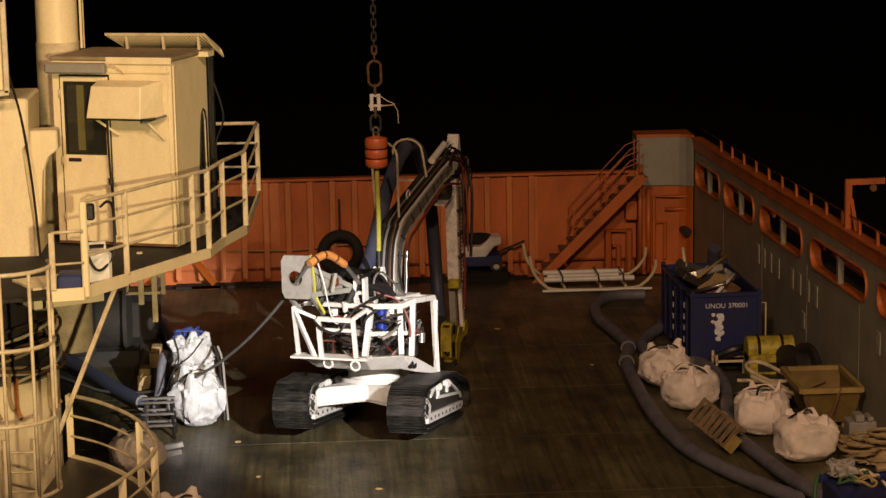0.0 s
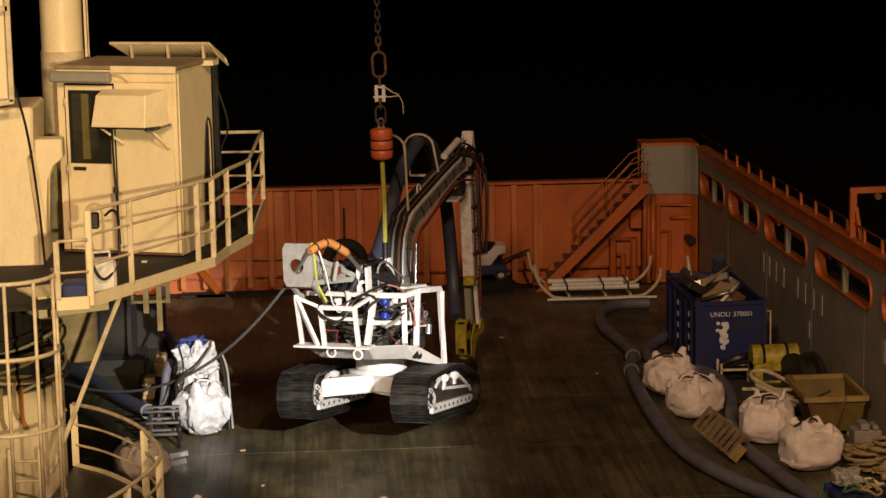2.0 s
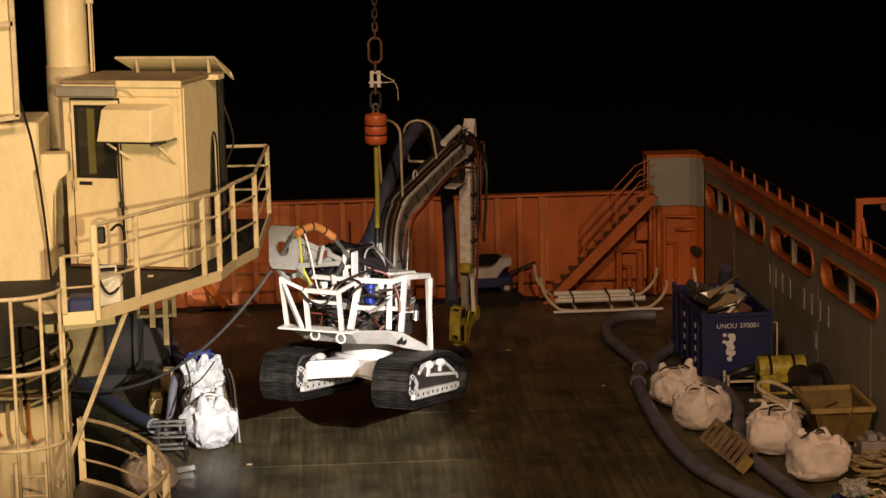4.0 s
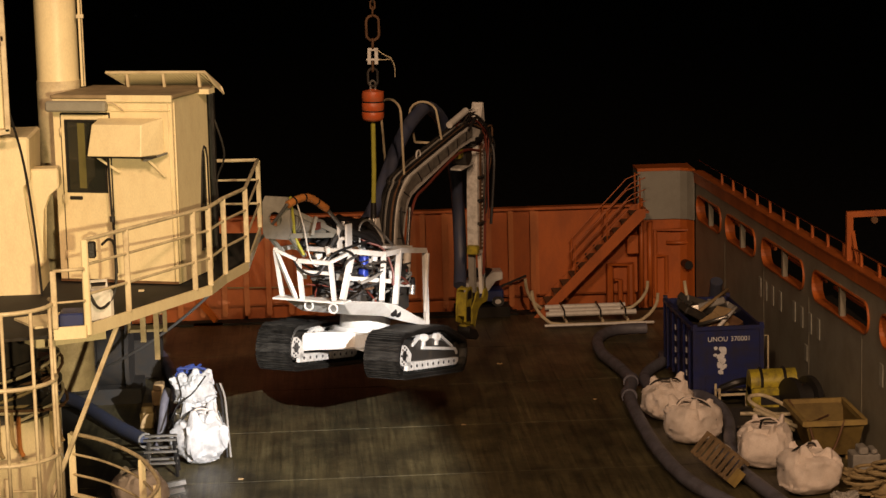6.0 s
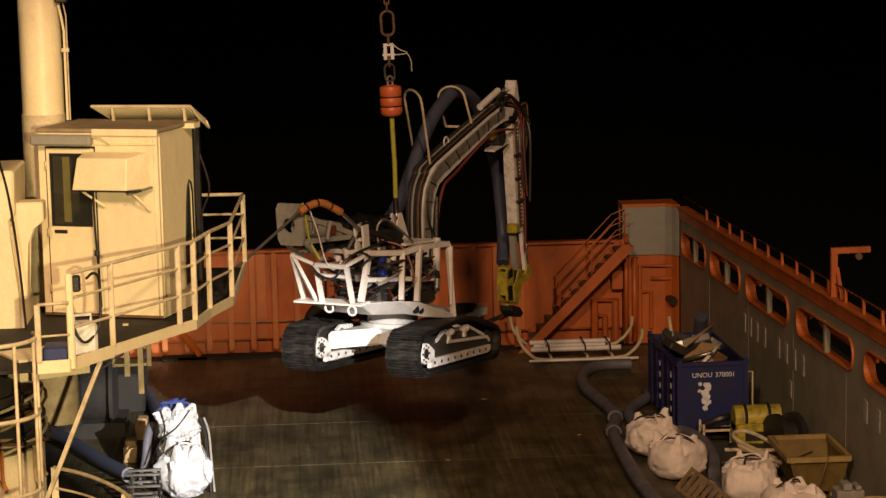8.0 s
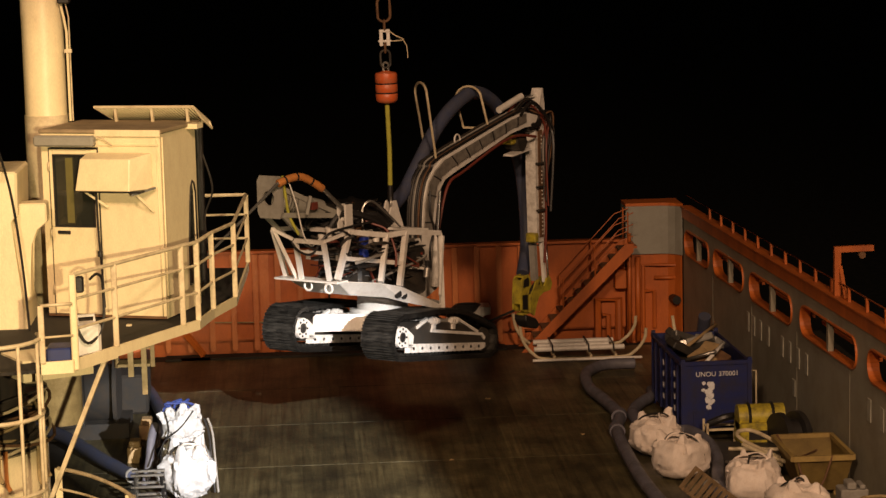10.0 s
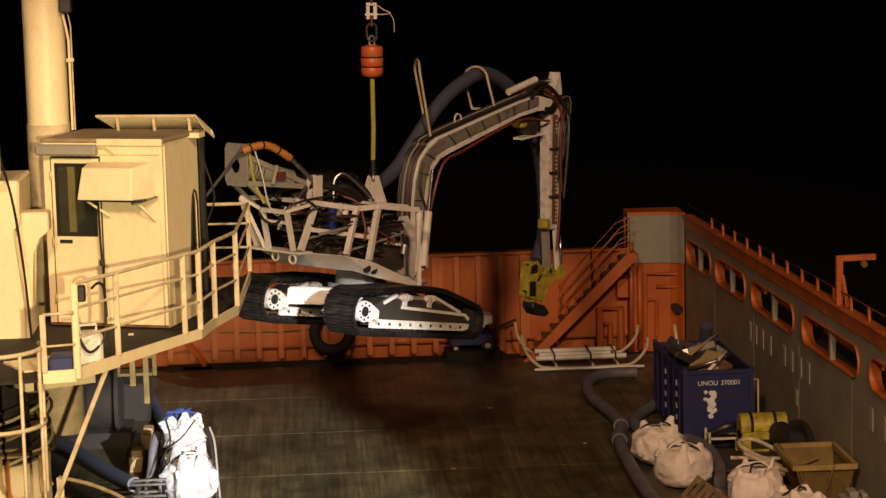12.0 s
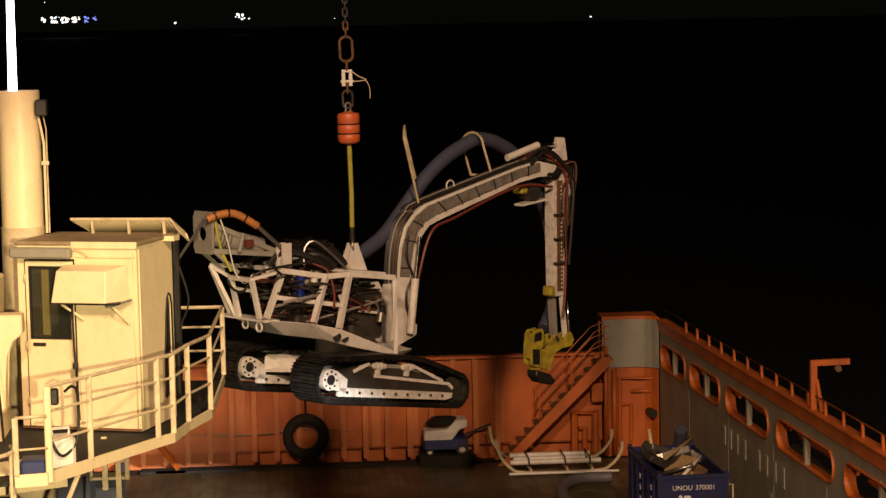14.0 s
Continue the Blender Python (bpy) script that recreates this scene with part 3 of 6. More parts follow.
def container():
    """Open-topped blue waste skip, long side fore and aft."""
    c = thing("waste_container", "dark blue open waste container full of scrap", "container", pose(7.02, 41.3, 0, 0, 0, 1.5))
    L, Wd, Hh = 3.0, 1.28, 1.42
    for nm, a in (("front_panel", (0, Wd, 0, 0.05, 0.12, Hh)), ("back_panel", (0, Wd, L - 0.05, L, 0.12, Hh)), ("side_panel", (0, 0.05, 0.052, L - 0.052, 0.12, Hh)), ("side_panel", (Wd - 0.05, Wd, 0.052, L - 0.052, 0.12, Hh)), ("bottom", (0.06, Wd - 0.06, 0.06, L - 0.06, 0.12, 0.2))):
        part(nm, made(bx, *a), M_BLUE, c)
    for y in (-0.03, L - 0.03):
        for x in (-0.03, Wd - 0.05):
            part("corner_post", made(bx, x, x + 0.08, y, y + 0.06, 0.0, Hh + 0.06), M_BLUE, c)
    for i in range(5):
        part("stiffener", made(bx, -0.045, -0.002, 0.35 + i * 0.55, 0.43 + i * 0.55, 0.14, Hh - 0.1), M_BLUE, c)
    part("top_rim", made(bx, -0.04, Wd + 0.04, -0.035, 0.03, Hh - 0.06, Hh + 0.012), M_BLUE, c)
    part("top_rim", made(bx, -0.05, 0.03, 0.04, L - 0.04, Hh - 0.06, Hh + 0.012), M_BLUE, c)
    for s in (0.12, Wd - 0.3):
        part("fork_pocket", made(bx, s, s + 0.2, -0.02, L + 0.02, 0.02, 0.118), M_BLACK, c)
    x = Wd / 2 - 0.40
    for word in ("UNOU", "370001"):
        cu = bpy.data.curves.new("text", "FONT")
        cu.body, cu.size, cu.extrude = word, 0.128, 0.002
        tx = new("text", cu)
        me = bpy.data.meshes.new_from_object(tx.evaluated_get(bpy.context.evaluated_depsgraph_get()))
        bpy.data.objects.remove(tx)
        me.materials.append(M_TEXT)
        t = new("lettering", me)
        t.parent = c
        t.matrix_basis = pose(x, -0.046, Hh - 0.27, 90, 0, 0)
        x += max(v.co.x for v in me.vertices) + 0.055
    rnd = random.Random(17)
    bm = B()
    for k in range(26):
        u, v = rnd.gauss(0, 0.055), rnd.uniform(-0.27, 0.24)
        r = rnd.uniform(0.02, 0.055) * (1.2 if v > -0.05 else 0.9)
        n = 7
        slab(bm, [(r * (1 + rnd.uniform(-0.3, 0.3)) * math.cos(6.283 * j / n) + 0.5 + u, r * (1 + rnd.uniform(-0.3, 0.3)) * math.sin(6.283 * j / n) + 0.80 + v) for j in range(n)], 0.004, 0.007 + 0.0006 * k)
    for v in bm.verts:
        v.co = Vector((v.co.x, -v.co.z, v.co.y))
    part("worn_emblem", bm, M_TEXT, c, "worn white round emblem")
    for i in range(4):
        part("front_rib", made(bx, 0.2 + 0.28 * i, 0.24 + 0.28 * i, -0.022, -0.001, 0.14, 0.50), M_BLUE, c)
    part("ladder_rail", made(tube, [(Wd + 0.02, 0.1, 1.2), (Wd + 0.14, 0.1, 1.2), (Wd + 0.14, 0.1, 0.5), (Wd + 0.02, 0.1, 0.5)], 0.016, 6), M_RAIL, c)
    for z in (0.4, 0.62, 0.84, 1.06):
        for y in (0.5, 1.6):
            part("side_marking", made(bx, -0.054, -0.047, y, y + 0.1, z, z + 0.1), M_TEXT, c, "worn white side marking")
    rnd = random.Random(5)
    for i in range(9):
        bm = B()
        m = pose(rnd.uniform(0.25, Wd - 0.25), rnd.uniform(0.3, L - 0.4), Hh - 0.12 + rnd.uniform(0, 0.14), rnd.uniform(-35, 35), rnd.uniform(-35, 35), rnd.uniform(0, 180))
        bx(bm, -0.3, 0.3, -0.18, 0.18, -0.07, 0.07, m)
        solo("scrap_piece", bm, (M_GREYP, M_DARK, M_WOOD, M_STEEL, M_RUSTY)[i % 5], ("grey", "black", "wooden", "bright steel", "rusty")[i % 5] + " scrap piece lying in the waste container", "scrap", pose(7.02, 41.3, 0, 0, 0, 1.5), "scrap in the container", bevel=0.02)
    bm = B()
    bx(bm, 0.1, Wd - 0.1, 0.1, L - 0.1, 0.201, Hh - 0.2)
    solo("scrap_heap", bm, M_DARK, "dark scrap heap filling the waste container", "scrap", pose(7.02, 41.3, 0, 0, 0, 1.5), kind="stuff")
    for i, (a, b) in enumerate((((0.5, 0.2, 1.38), (0.95, 0.75, 1.62)), ((0.2, 0.6, 1.35), (0.7, 0.3, 1.55)), ((0.3, 1.4, 1.4), (1.1, 2.2, 1.7)), ((0.35, 2.3, 1.3), (0.3, 2.5, 1.85)))):
        solo("scrap_pipe", made(cyl, a, b, 0.035, 8), (M_WHITE, M_STEEL, M_WOOD, M_RAIL)[i], "loose pipe sticking out of the waste container", "pipe", pose(7.02, 41.3, 0, 0, 0, 1.5), "scrap in the container")


def hoses():
    main = [(7.06, 47.66, .13), (6.38, 47.58, .13), (5.91, 46.75, .13), (5.79, 45.35, .13), (5.95, 43.98, .13), (6.02, 42.71, .13), (5.81, 41.53, .13), (5.73, 39.75, .13), (5.73, 37.4, .13), (5.9, 35.48, .13), (6.29, 34.09, .13), (6.72, 33.1, .13), (7.1, 32.3, .13)]
    h = thing("suction_hose", "long grey corrugated suction hose lying on deck", "hose")
    part("hose", made(tube, smooth_path(main, 26), 0.115, 12, 0.05), M_GHOSE, h)
    for k in (5, 6):
        p, q = Vector(main[k]), Vector(main[k + 1])
        d = (q - p).normalized()
        part("coupling", made(cyl, p - d * 0.12, p + d * 0.12, 0.15, 14), M_GHOSE, h)
    h = thing("suction_hose", "short grey corrugated hose branch on deck", "hose")
    part("hose", made(tube, smooth_path([(7.0, 44.9, .13), (6.92, 44.38, .13), (6.55, 43.65, .13), (6.3, 42.8, .13), (6.35, 41.6, .14), (6.75, 41.2, .14), (7.1, 41.2, .14), (7.29, 40.42, .14), (7.26, 39.13, .14), (7.02, 37.7, .14), (6.91, 36.5, .14)], 22), 0.11, 12, 0.05), M_GHOSE, h)
    h = thing("suction_hose", "grey hose end with open flange on deck", "hose")
    part("hose", made(tube, smooth_path([(6.72, 36.6, .22), (6.85, 35.9, .13), (6.99, 34.84, .13), (7.2, 33.51, .13), (7.5, 32.2, .13)], 22), 0.11, 12, 0.05), M_GHOSE, h)
    part("flange", made(tube, ring_pts((6.70, 36.68, .22), 0.14, 16, "y"), 0.03, 6, close=True), M_GREYP, h)
    solo("flexible_duct", made(tube, smooth_path([(8.35, 47.3, 0.02), (8.4, 47.0, 0.7), (8.4, 46.6, 1.3)], 8), 0.13, 12, 0.06), M_BHOSE, "blue flexible duct standing by the bulwark", "duct")


def pallet():
    p = thing("wooden_pallet", "slatted wooden pallet leaning on a hose", "pallet", pose(6.52, 35.95, 0.34, 50, 0, -62) @ pose(0, 0, 0, 0, 0, -13))
    for i in range(8):
        part("slat", made(bx, -0.62 + i * 0.165, -0.53 + i * 0.165, -0.22, 0.22, 0.05, 0.075), M_OLDWOOD, p)
    for y in (-0.2, 0.2):
        part("bearer", made(bx, -0.65, 0.7, y - 0.03, y + 0.03, 0.0, 0.048), M_OLDWOOD, p)
    part("end_block", made(bx, 0.66, 0.78, -0.23, 0.05, 0.0, 0.12), M_TAN, p, "yellow end block")


def crate():
    c = thing("tapered_skip", "dirty yellow tapered steel skip on deck", "skip", pose(8.62, 37.0, 0))
    bm = B()
    n0, n1 = [(-0.36, -0.25), (0.36, -0.25), (0.36, 0.7), (-0.36, 0.7)], [(-0.56, -0.45), (0.46, -0.45), (0.46, 1.15), (-0.56, 1.15)]
    a = [bm.verts.new((x, y, 0.1)) for x, y in n0]
    b = [bm.verts.new((x, y, 0.72)) for x, y in n1]
    for i in range(4):
        j = (i + 1) % 4
        bm.faces.new((a[i], a[j], b[j], b[i]))
    bm.faces.new(a[::-1])
    bmesh.ops.solidify(bm, geom=bm.faces[:], thickness=0.03)
    part("tub", bm, M_TAN, c)
    for i in range(4):
        j = (i + 1) % 4
        part("rim", made(beam, (*n1[i], 0.7), (*n1[j], 0.7), 0.07, 0.09), M_TAN, c)
    for x in (-0.25, 0.25):
        part("foot", made(bx, x - 0.06, x + 0.06, -0.2, 0.65, 0, 0.1), M_TAN, c)
    part("lifting_chain", made(tube, smooth_path([(-0.5, -0.4, 0.75), (-0.35, -0.46, 0.3), (-0.1, -0.5, 0.25), (0.1, -0.47, 0.75)], 6), 0.02, 6), M_RUSTY, c)
    part("lifting_chain", made(tube, smooth_path([(-0.5, 1.1, 0.75), (-0.35, 0.5, 0.5), (-0.1, -0.2, 0.78)], 6), 0.02, 6), M_RUSTY, c)


def power_pack():
    y = thing("power_pack", "yellow power pack with black drum on deck", "machine", pose(8.5, 41.0, 0) @ pose(-0.12, -0.85, 0))
    bm = B()
    bx(bm, -0.55, 0.3, -0.3, 0.35, 0.12, 0.55)
    part("body", bm, M_YELLOW, y, bevel=0.03)
    bm = B()
    cyl(bm, (-0.55, 0.05, 0.6), (0.3, 0.05, 0.6), 0.24, 16)
    part("tank", bm, M_YELLOW, y)
    for x in (-0.35, 0.08):
        bm = B()
        tube(bm, ring_pts((x, 0.05, 0.6), 0.25, 16, "x"), 0.03, 6, close=True)
        part("band", bm, M_BLACK, y, "black strap")
    part("vent", made(bx, -0.4, 0.1, -0.315, -0.302, 0.25, 0.42), M_BLACK, y)
    for x in (-0.4, 0.2):
        part("skid_foot", made(bx, x - 0.06, x + 0.06, -0.35, 0.4, 0, 0.118), M_DARK, y)
    bm = B()
    cyl(bm, (0.05, -0.62, 0.40), (0.16, -0.58, 0.40), 0.40, 24)
    cyl(bm, (0.16, -0.58, 0.40), (0.40, -0.50, 0.40), 0.27, 20)
    cyl(bm, (0.40, -0.50, 0.40), (0.50, -0.46, 0.40), 0.40, 24)
    d = solo("cable_drum", bm, M_BLACK, "black cable drum beside the power pack", "drum", pose(8.38, 40.15, 0))
    # low steel frame in front of the container
    fr = thing("steel_frame", "low steel frame with hoses on deck", "frame", pose(7.5, 40.55, 0))
    for a, b in (((-0.15, 0, 0.3), (0.85, 0, 0.3)), ((-0.15, 0.4, 0.3), (0.85, 0.4, 0.3)), ((-0.15, 0, 0), (-0.15, 0, 0.42)), ((0.85, 0, 0), (0.85, 0, 0.42)), ((-0.15, 0.4, 0), (-0.15, 0.4, 0.42)), ((0.85, 0.4, 0), (0.85, 0.4, 0.42)), ((0.35, 0, 0), (0.35, 0, 0.3))):
        part("bar", made(beam, a, b, 0.04), M_RAIL, fr)
    part("hose_bundle", made(tube, smooth_path([(-0.1, 0.2, 0.36), (0.2, 0.1, 0.5), (0.5, 0.25, 0.48), (0.8, 0.2, 0.36)], 6), 0.07, 8), M_BLACK, fr)
    # bent white pipes lying loose
    for k, pts in enumerate(([(8.35, 38.4, 0.42), (8.1, 38.75, 0.55), (7.86, 39.05, 0.62), (7.62, 39.0, 0.62), (7.58, 38.75, 0.58), (7.75, 38.5, 0.5), (8.12, 37.9, 0.4)], [(7.59, 38.45, 0.52), (7.85, 38.0, 0.46), (8.15, 37.6, 0.4)], [(7.7, 38.35, 0.3), (7.87, 38.1, 0.38), (8.12, 37.7, 0.32)], [(7.5, 39.3, 0.24), (8.0, 39.2, 0.24), (8.5, 39.1, 0.24)])):
        solo("bent_pipe", made(tube, smooth_path(pts, 6), 0.035, 8), M_RAIL, "bent white pipe lying on stacked gear", "pipe", group="bent pipes")
    bm = B()
    for i in range(3):
        bx(bm, 7.25, 8.5, 38.9 + i * 0.45, 39.02 + i * 0.45, 0.0, 0.16)
    bx(bm, 7.3, 8.6, 38.6, 40.0, 0.162, 0.2)
    solo("timber_platform", bm, M_DARK, "dark timber platform under the bent pipes", "platform")
    bm = B()
    blob(bm, 0.55, 0.35, 0.4, 12, 0.25)
    solo("netting", bm, M_ROPE, "crumpled tan netting by the bulwark", "net", pose(8.95, 34.6, 0), kind="stuff")
    for i in range(5):
        solo("rope_loop", made(tube, ring_pts((8.5 + 0.12 * i, 34.3 + 0.17 * (i % 3), 0.32 + 0.05 * i), 0.22, 14, "z", 0.3), 0.028, 6, close=True), M_ROPE, "loop of tan rope on the heap", "rope", group="rope loops")
    bm = B()
    bx(bm, -0.2, 0.25, -0.2, 0.2, 0, 0.5)
    bx(bm, -0.1, 0.05, -0.22, 0.1, 0.5, 0.62)
    bx(bm, 0.1, 0.2, -0.22, 0.1, 0.5, 0.58)
    solo("valve_block", bm, M_GREYP, "grey valve block by the bulwark", "machine", pose(8.75, 35.4, 0), bevel=0.02)


def near_container():
    c = thing("blue_container", "blue container with rope and fittings on top", "container", pose(6.95, 28.2, 0))
    part("body", made(bx, 0, 1.9, 0, 1.95, 0.08, 1.1), M_BLUE, c, bevel=0.02)
    part("rim", made(bx, -0.04, 1.94, 1.9, 1.99, 1.02, 1.14), M_BLUE, c)
    for x in (0.1, 1.6):
        part("foot", made(bx, x, x + 0.2, 0.1, 1.9, 0, 0.078), M_BLACK, c)
    rnd = random.Random(8)
    for i in range(7):
        x, y = 7.0 + rnd.uniform(0.0, 1.5), 29.9 + rnd.uniform(-0.5, 0.1)
        pts = [(x + 0.16 * math.cos(a) * rnd.uniform(0.6, 1.2), y + 0.14 * math.sin(a), 1.16 + 0.05 * math.sin(2 * a + i)) for a in [k * 0.9 for k in range(9)]]
        solo("rope_coil", made(tube, smooth_path(pts, 4), 0.02, 6), (M_ROPE, M_RAIL, M_GREENROPE)[i % 3], ("tan", "pale", "green")[i % 3] + " rope coil on the blue container", "rope", group="ropes on the container")
    solo("spar", made(tube, smooth_path([(7.7, 30.12, 1.2), (8.2, 30.16, 1.22), (8.8, 30.1, 1.2)], 4), 0.05, 8), M_ROPE, "tan spar lying along the container edge", "spar")
    bm = B()
    blob(bm, 0.18, 0.16, 0.28, 6, 0.2)
    solo("rag", bm, M_GREYP, "grey crumpled rag on the container corner", "rags", pose(7.2, 30.0, 1.12))
    solo("hanging_rope", made(tube, smooth_path([(6.95, 30.15, 1.16), (6.88, 30.22, 1.0), (6.86, 30.22, 0.5), (6.84, 30.22, 0.05)], 6), 0.03, 6), M_GREENROPE, "green rope hanging off the container corner", "rope")


for f in (bags, container, hoses, pallet, crate, power_pack, near_container):
    f()


# ---- port side of the deck ----
def port_cargo():
    bulk_bag(-2.05, 38.3, 0.86, 0.92, 21, 20, M_CLEANBAG, "clean white bulk bag standing on deck", rough=0.15)
    bulk_bag(-2.12, 39.0, 0.80, 0.98, 24, 60, M_CLEANBAG, "tall white bulk bag behind another bag", rough=0.15)
    bulk_bag(-2.17, 39.0, 0.74, 0.62, 22, 50, M_CLEANBAG, "white bulk bag stacked on another bag", 0.84, 0.16)
    for pts in ([(-2.45, 38.8, 1.42), (-2.38, 38.62, 1.1), (-2.5, 38.5, 0.85), (-2.5, 38.05, 0.7)], [(-1.95, 38.75, 1.42), (-2.18, 38.62, 1.15), (-2.45, 38.5, 0.95), (-2.6, 38.4, 0.6)]):
        solo("lashing", made(tube, smooth_path(pts, 6), 0.014, 6), M_BLACK, "black lashing over the white bags", "strap", group="lashings")
    for i in range(5):
        a = i * 1.2
        solo("blue_strap", made(tube, smooth_path([(-2.3 + 0.10 * math.cos(a), 39.1 + 0.12 * math.sin(a), 1.42), (-2.25 + 0.2 * math.cos(a), 39.1 + 0.15 * math.sin(a + 1), 1.52), (-2.2 + 0.24 * math.cos(a + 1.5), 39.05, 1.46), (-2.2 + 0.3 * math.cos(a + 2), 38.95, 1.32)], 5), 0.024, 6), M_WEB, "blue lifting strap on a white bag", "strap", group="blue straps")
    for x0, mm in ((-1.78, M_BLACK), (-1.72, M_GREYP)):
        solo("bag_tube", made(tube, smooth_path([(x0, 39.0, 1.22), (x0 + 0.08, 38.85, 1.0), (x0 + 0.12, 38.6, 0.6), (x0 + 0.16, 38.45, 0.03)], 6), 0.02, 8), mm, "grey tube hanging beside the white bags", "tube")
    solo("bag_hose", made(tube, smooth_path([(-2.66, 39.4, 1.05), (-2.72, 39.2, 0.85), (-2.76, 39.0, 0.5), (-2.84, 38.8, 0.08)], 8), 0.075, 10), M_GHOSE, "grey hose standing beside the white bags", "hose")
    bulk_bag(-2.92, 35.6, 0.84, 0.62, 23, 25, M_BAG, rough=0.07)
    bulk_bag(-2.0, 31.9, 0.8, 0.6, 25, 25, M_BAG, rough=0.07)
    # aluminium stand
    s = thing("metal_stand", "small aluminium stand on deck", "stand", pose(-2.72, 37.6, 0))
    for x in (-0.2, 0.3):
        for y in (-0.2, 0.25):
            part("leg", made(beam, (x, y, 0), (x * 0.85, y * 0.8, 0.62), 0.04), M_BLACK if x > 0 else M_STEEL, s)
    for z in (0.62, 0.42, 0.22):
        part("shelf_bar", made(bx, -0.25, 0.3, -0.2, -0.13, z, z + 0.035), M_STEEL, s)
        part("shelf_bar", made(bx, -0.25, 0.3, 0.1, 0.17, z, z + 0.035), M_STEEL, s)
    for k in range(2):
        solo("metal_angle", made(beam, (-2.55, 36.7 - 0.45 * k, 0.05), (-2.25, 36.75 - 0.45 * k, 0.09), 0.08), M_STEEL, "short galvanised angle iron on deck", "steel offcut", group="offcuts")
    h = thing("drain_hose", "dark blue hose with open end on deck", "hose")
    part("hose", made(tube, smooth_path([(-5.6, 43.6, .3), (-4.61, 42.46, .2), (-3.7, 40.6, .15), (-3.1, 39.4, .15)], 16), 0.125, 12), M_BHOSE, h)
    part("end_ring", made(tube, ring_pts((-3.08, 39.37, .15), 0.12, 16, "y"), 0.025, 6, close=True), M_GREYP, h)
    solo("drain_hose", made(tube, smooth_path([(-3.5, 50.4, .16), (-3.5, 49.0, .15), (-3.42, 47.4, .15), (-3.1, 45.8, .15), (-2.75, 43.5, .15), (-2.65, 41.0, .15)], 16), 0.125, 12, 0.04), M_BHOSE, "dark blue hose along the port side of the deck", "hose")
    # machinery behind the crane, coloured near-black to stand for the crane's shade
    w = thing("winch", "deck winch coloured near-black as shaded, with yellow warning label", "winch", pose(-4.3, 43.5, 0))
    part("drum", made(cyl, (-0.6, 0, 0.8), (0.6, 0, 0.8), 0.55, 20), M_NEARBLACK, w)
    for x in (-0.7, 0.62):
        part("cheek", made(cyl, (x, 0, 0.8), (x + 0.08, 0, 0.8), 0.75, 20), M_NEARBLACK, w)
    part("base", made(bx, -0.9, 0.9, -0.6, 0.6, 0, 0.3), M_NEARBLACK, w)
    part("control_box", made(bx, -0.35, 0.1, -0.85, -0.62, 0.3, 1.3), M_NEARBLACK, w)
    bm = B()
    bx(bm, -0.09, 0.09, -0.012, 0, -0.09, 0.09, pose(-0.12, -0.855, 1.08, 0, 45, 0))
    part("warning_label", bm, M_YELLOW, w, "yellow diamond warning label")
    # tank's near-black colour stands for the shade it lies in
    bm = B()
    bx(bm, -0.6, 0.6, -0.5, 0.5, 0, 0.8)
    solo("dark_tank", bm, M_NEARBLACK, "steel tank coloured near-black as shaded, on the port side", "tank", pose(-3.75, 45.5, 0), bevel=0.05)
    for k, (x, y, z) in enumerate(((-3.15, 41.0, 0.0), (-3.05, 42.8, 0.0))):
        bm = B()
        bx(bm, -0.14, 0.14, -0.14, 0.14, 0, 0.3)
        bx(bm, -0.1, 0.1, -0.16, 0.16, 0.3, 0.42)
        solo("lashing_block", bm, M_WOOD, "small wooden block on deck", "block", pose(x, y, z), "blocks", bevel=0.02)
    for k, (x, y, s) in enumerate(((-1.35, 37.05, .05), (0.9, 34.0, .05), (-0.98, 34.9, .04), (2.6, 40.2, .05), (5.2, 41.8, .04), (3.7, 45.2, .05))):
        bm = B()
        blob(bm, s, s * 0.7, s * 0.6, 30 + k, 0.3, seg=10, rings=6)
        solo("litter", bm, M_WOOD, "small scrap of litter on deck", "litter", pose(x, y, 0), "litter")


port_cargo()


# ---- crane with cab, platform and pedestal ----
FZ = 4.75
PLAT = [(-4.416, 26.304), (-2.736, 26.64), (-2.698, 26.746), (-2.275, 27.456), (-1.526, 28.752), (-1.344, 29.04), (-1.181, 29.856), (-0.912, 30.739), (-0.797, 33.792), (-2.208, 33.984), (-4.416, 31.68)]


def rail_run(parent, pts, z, h=1.06, r=0.026, posts=None, mids=(0.36, 0.71)):
    for q in (1.0,) + tuple(mids):
        part("rail", made(tube, [(x, y, z + h * q) for x, y in pts], r if q == 1 else r * 0.7, 8), M_RAIL, parent)
    for x, y in posts or pts:
        part("rail_post", made(bx, x - 0.035, x + 0.035, y - 0.02, y + 0.02, z, z + h), M_RAIL, parent, bevel=0.008)


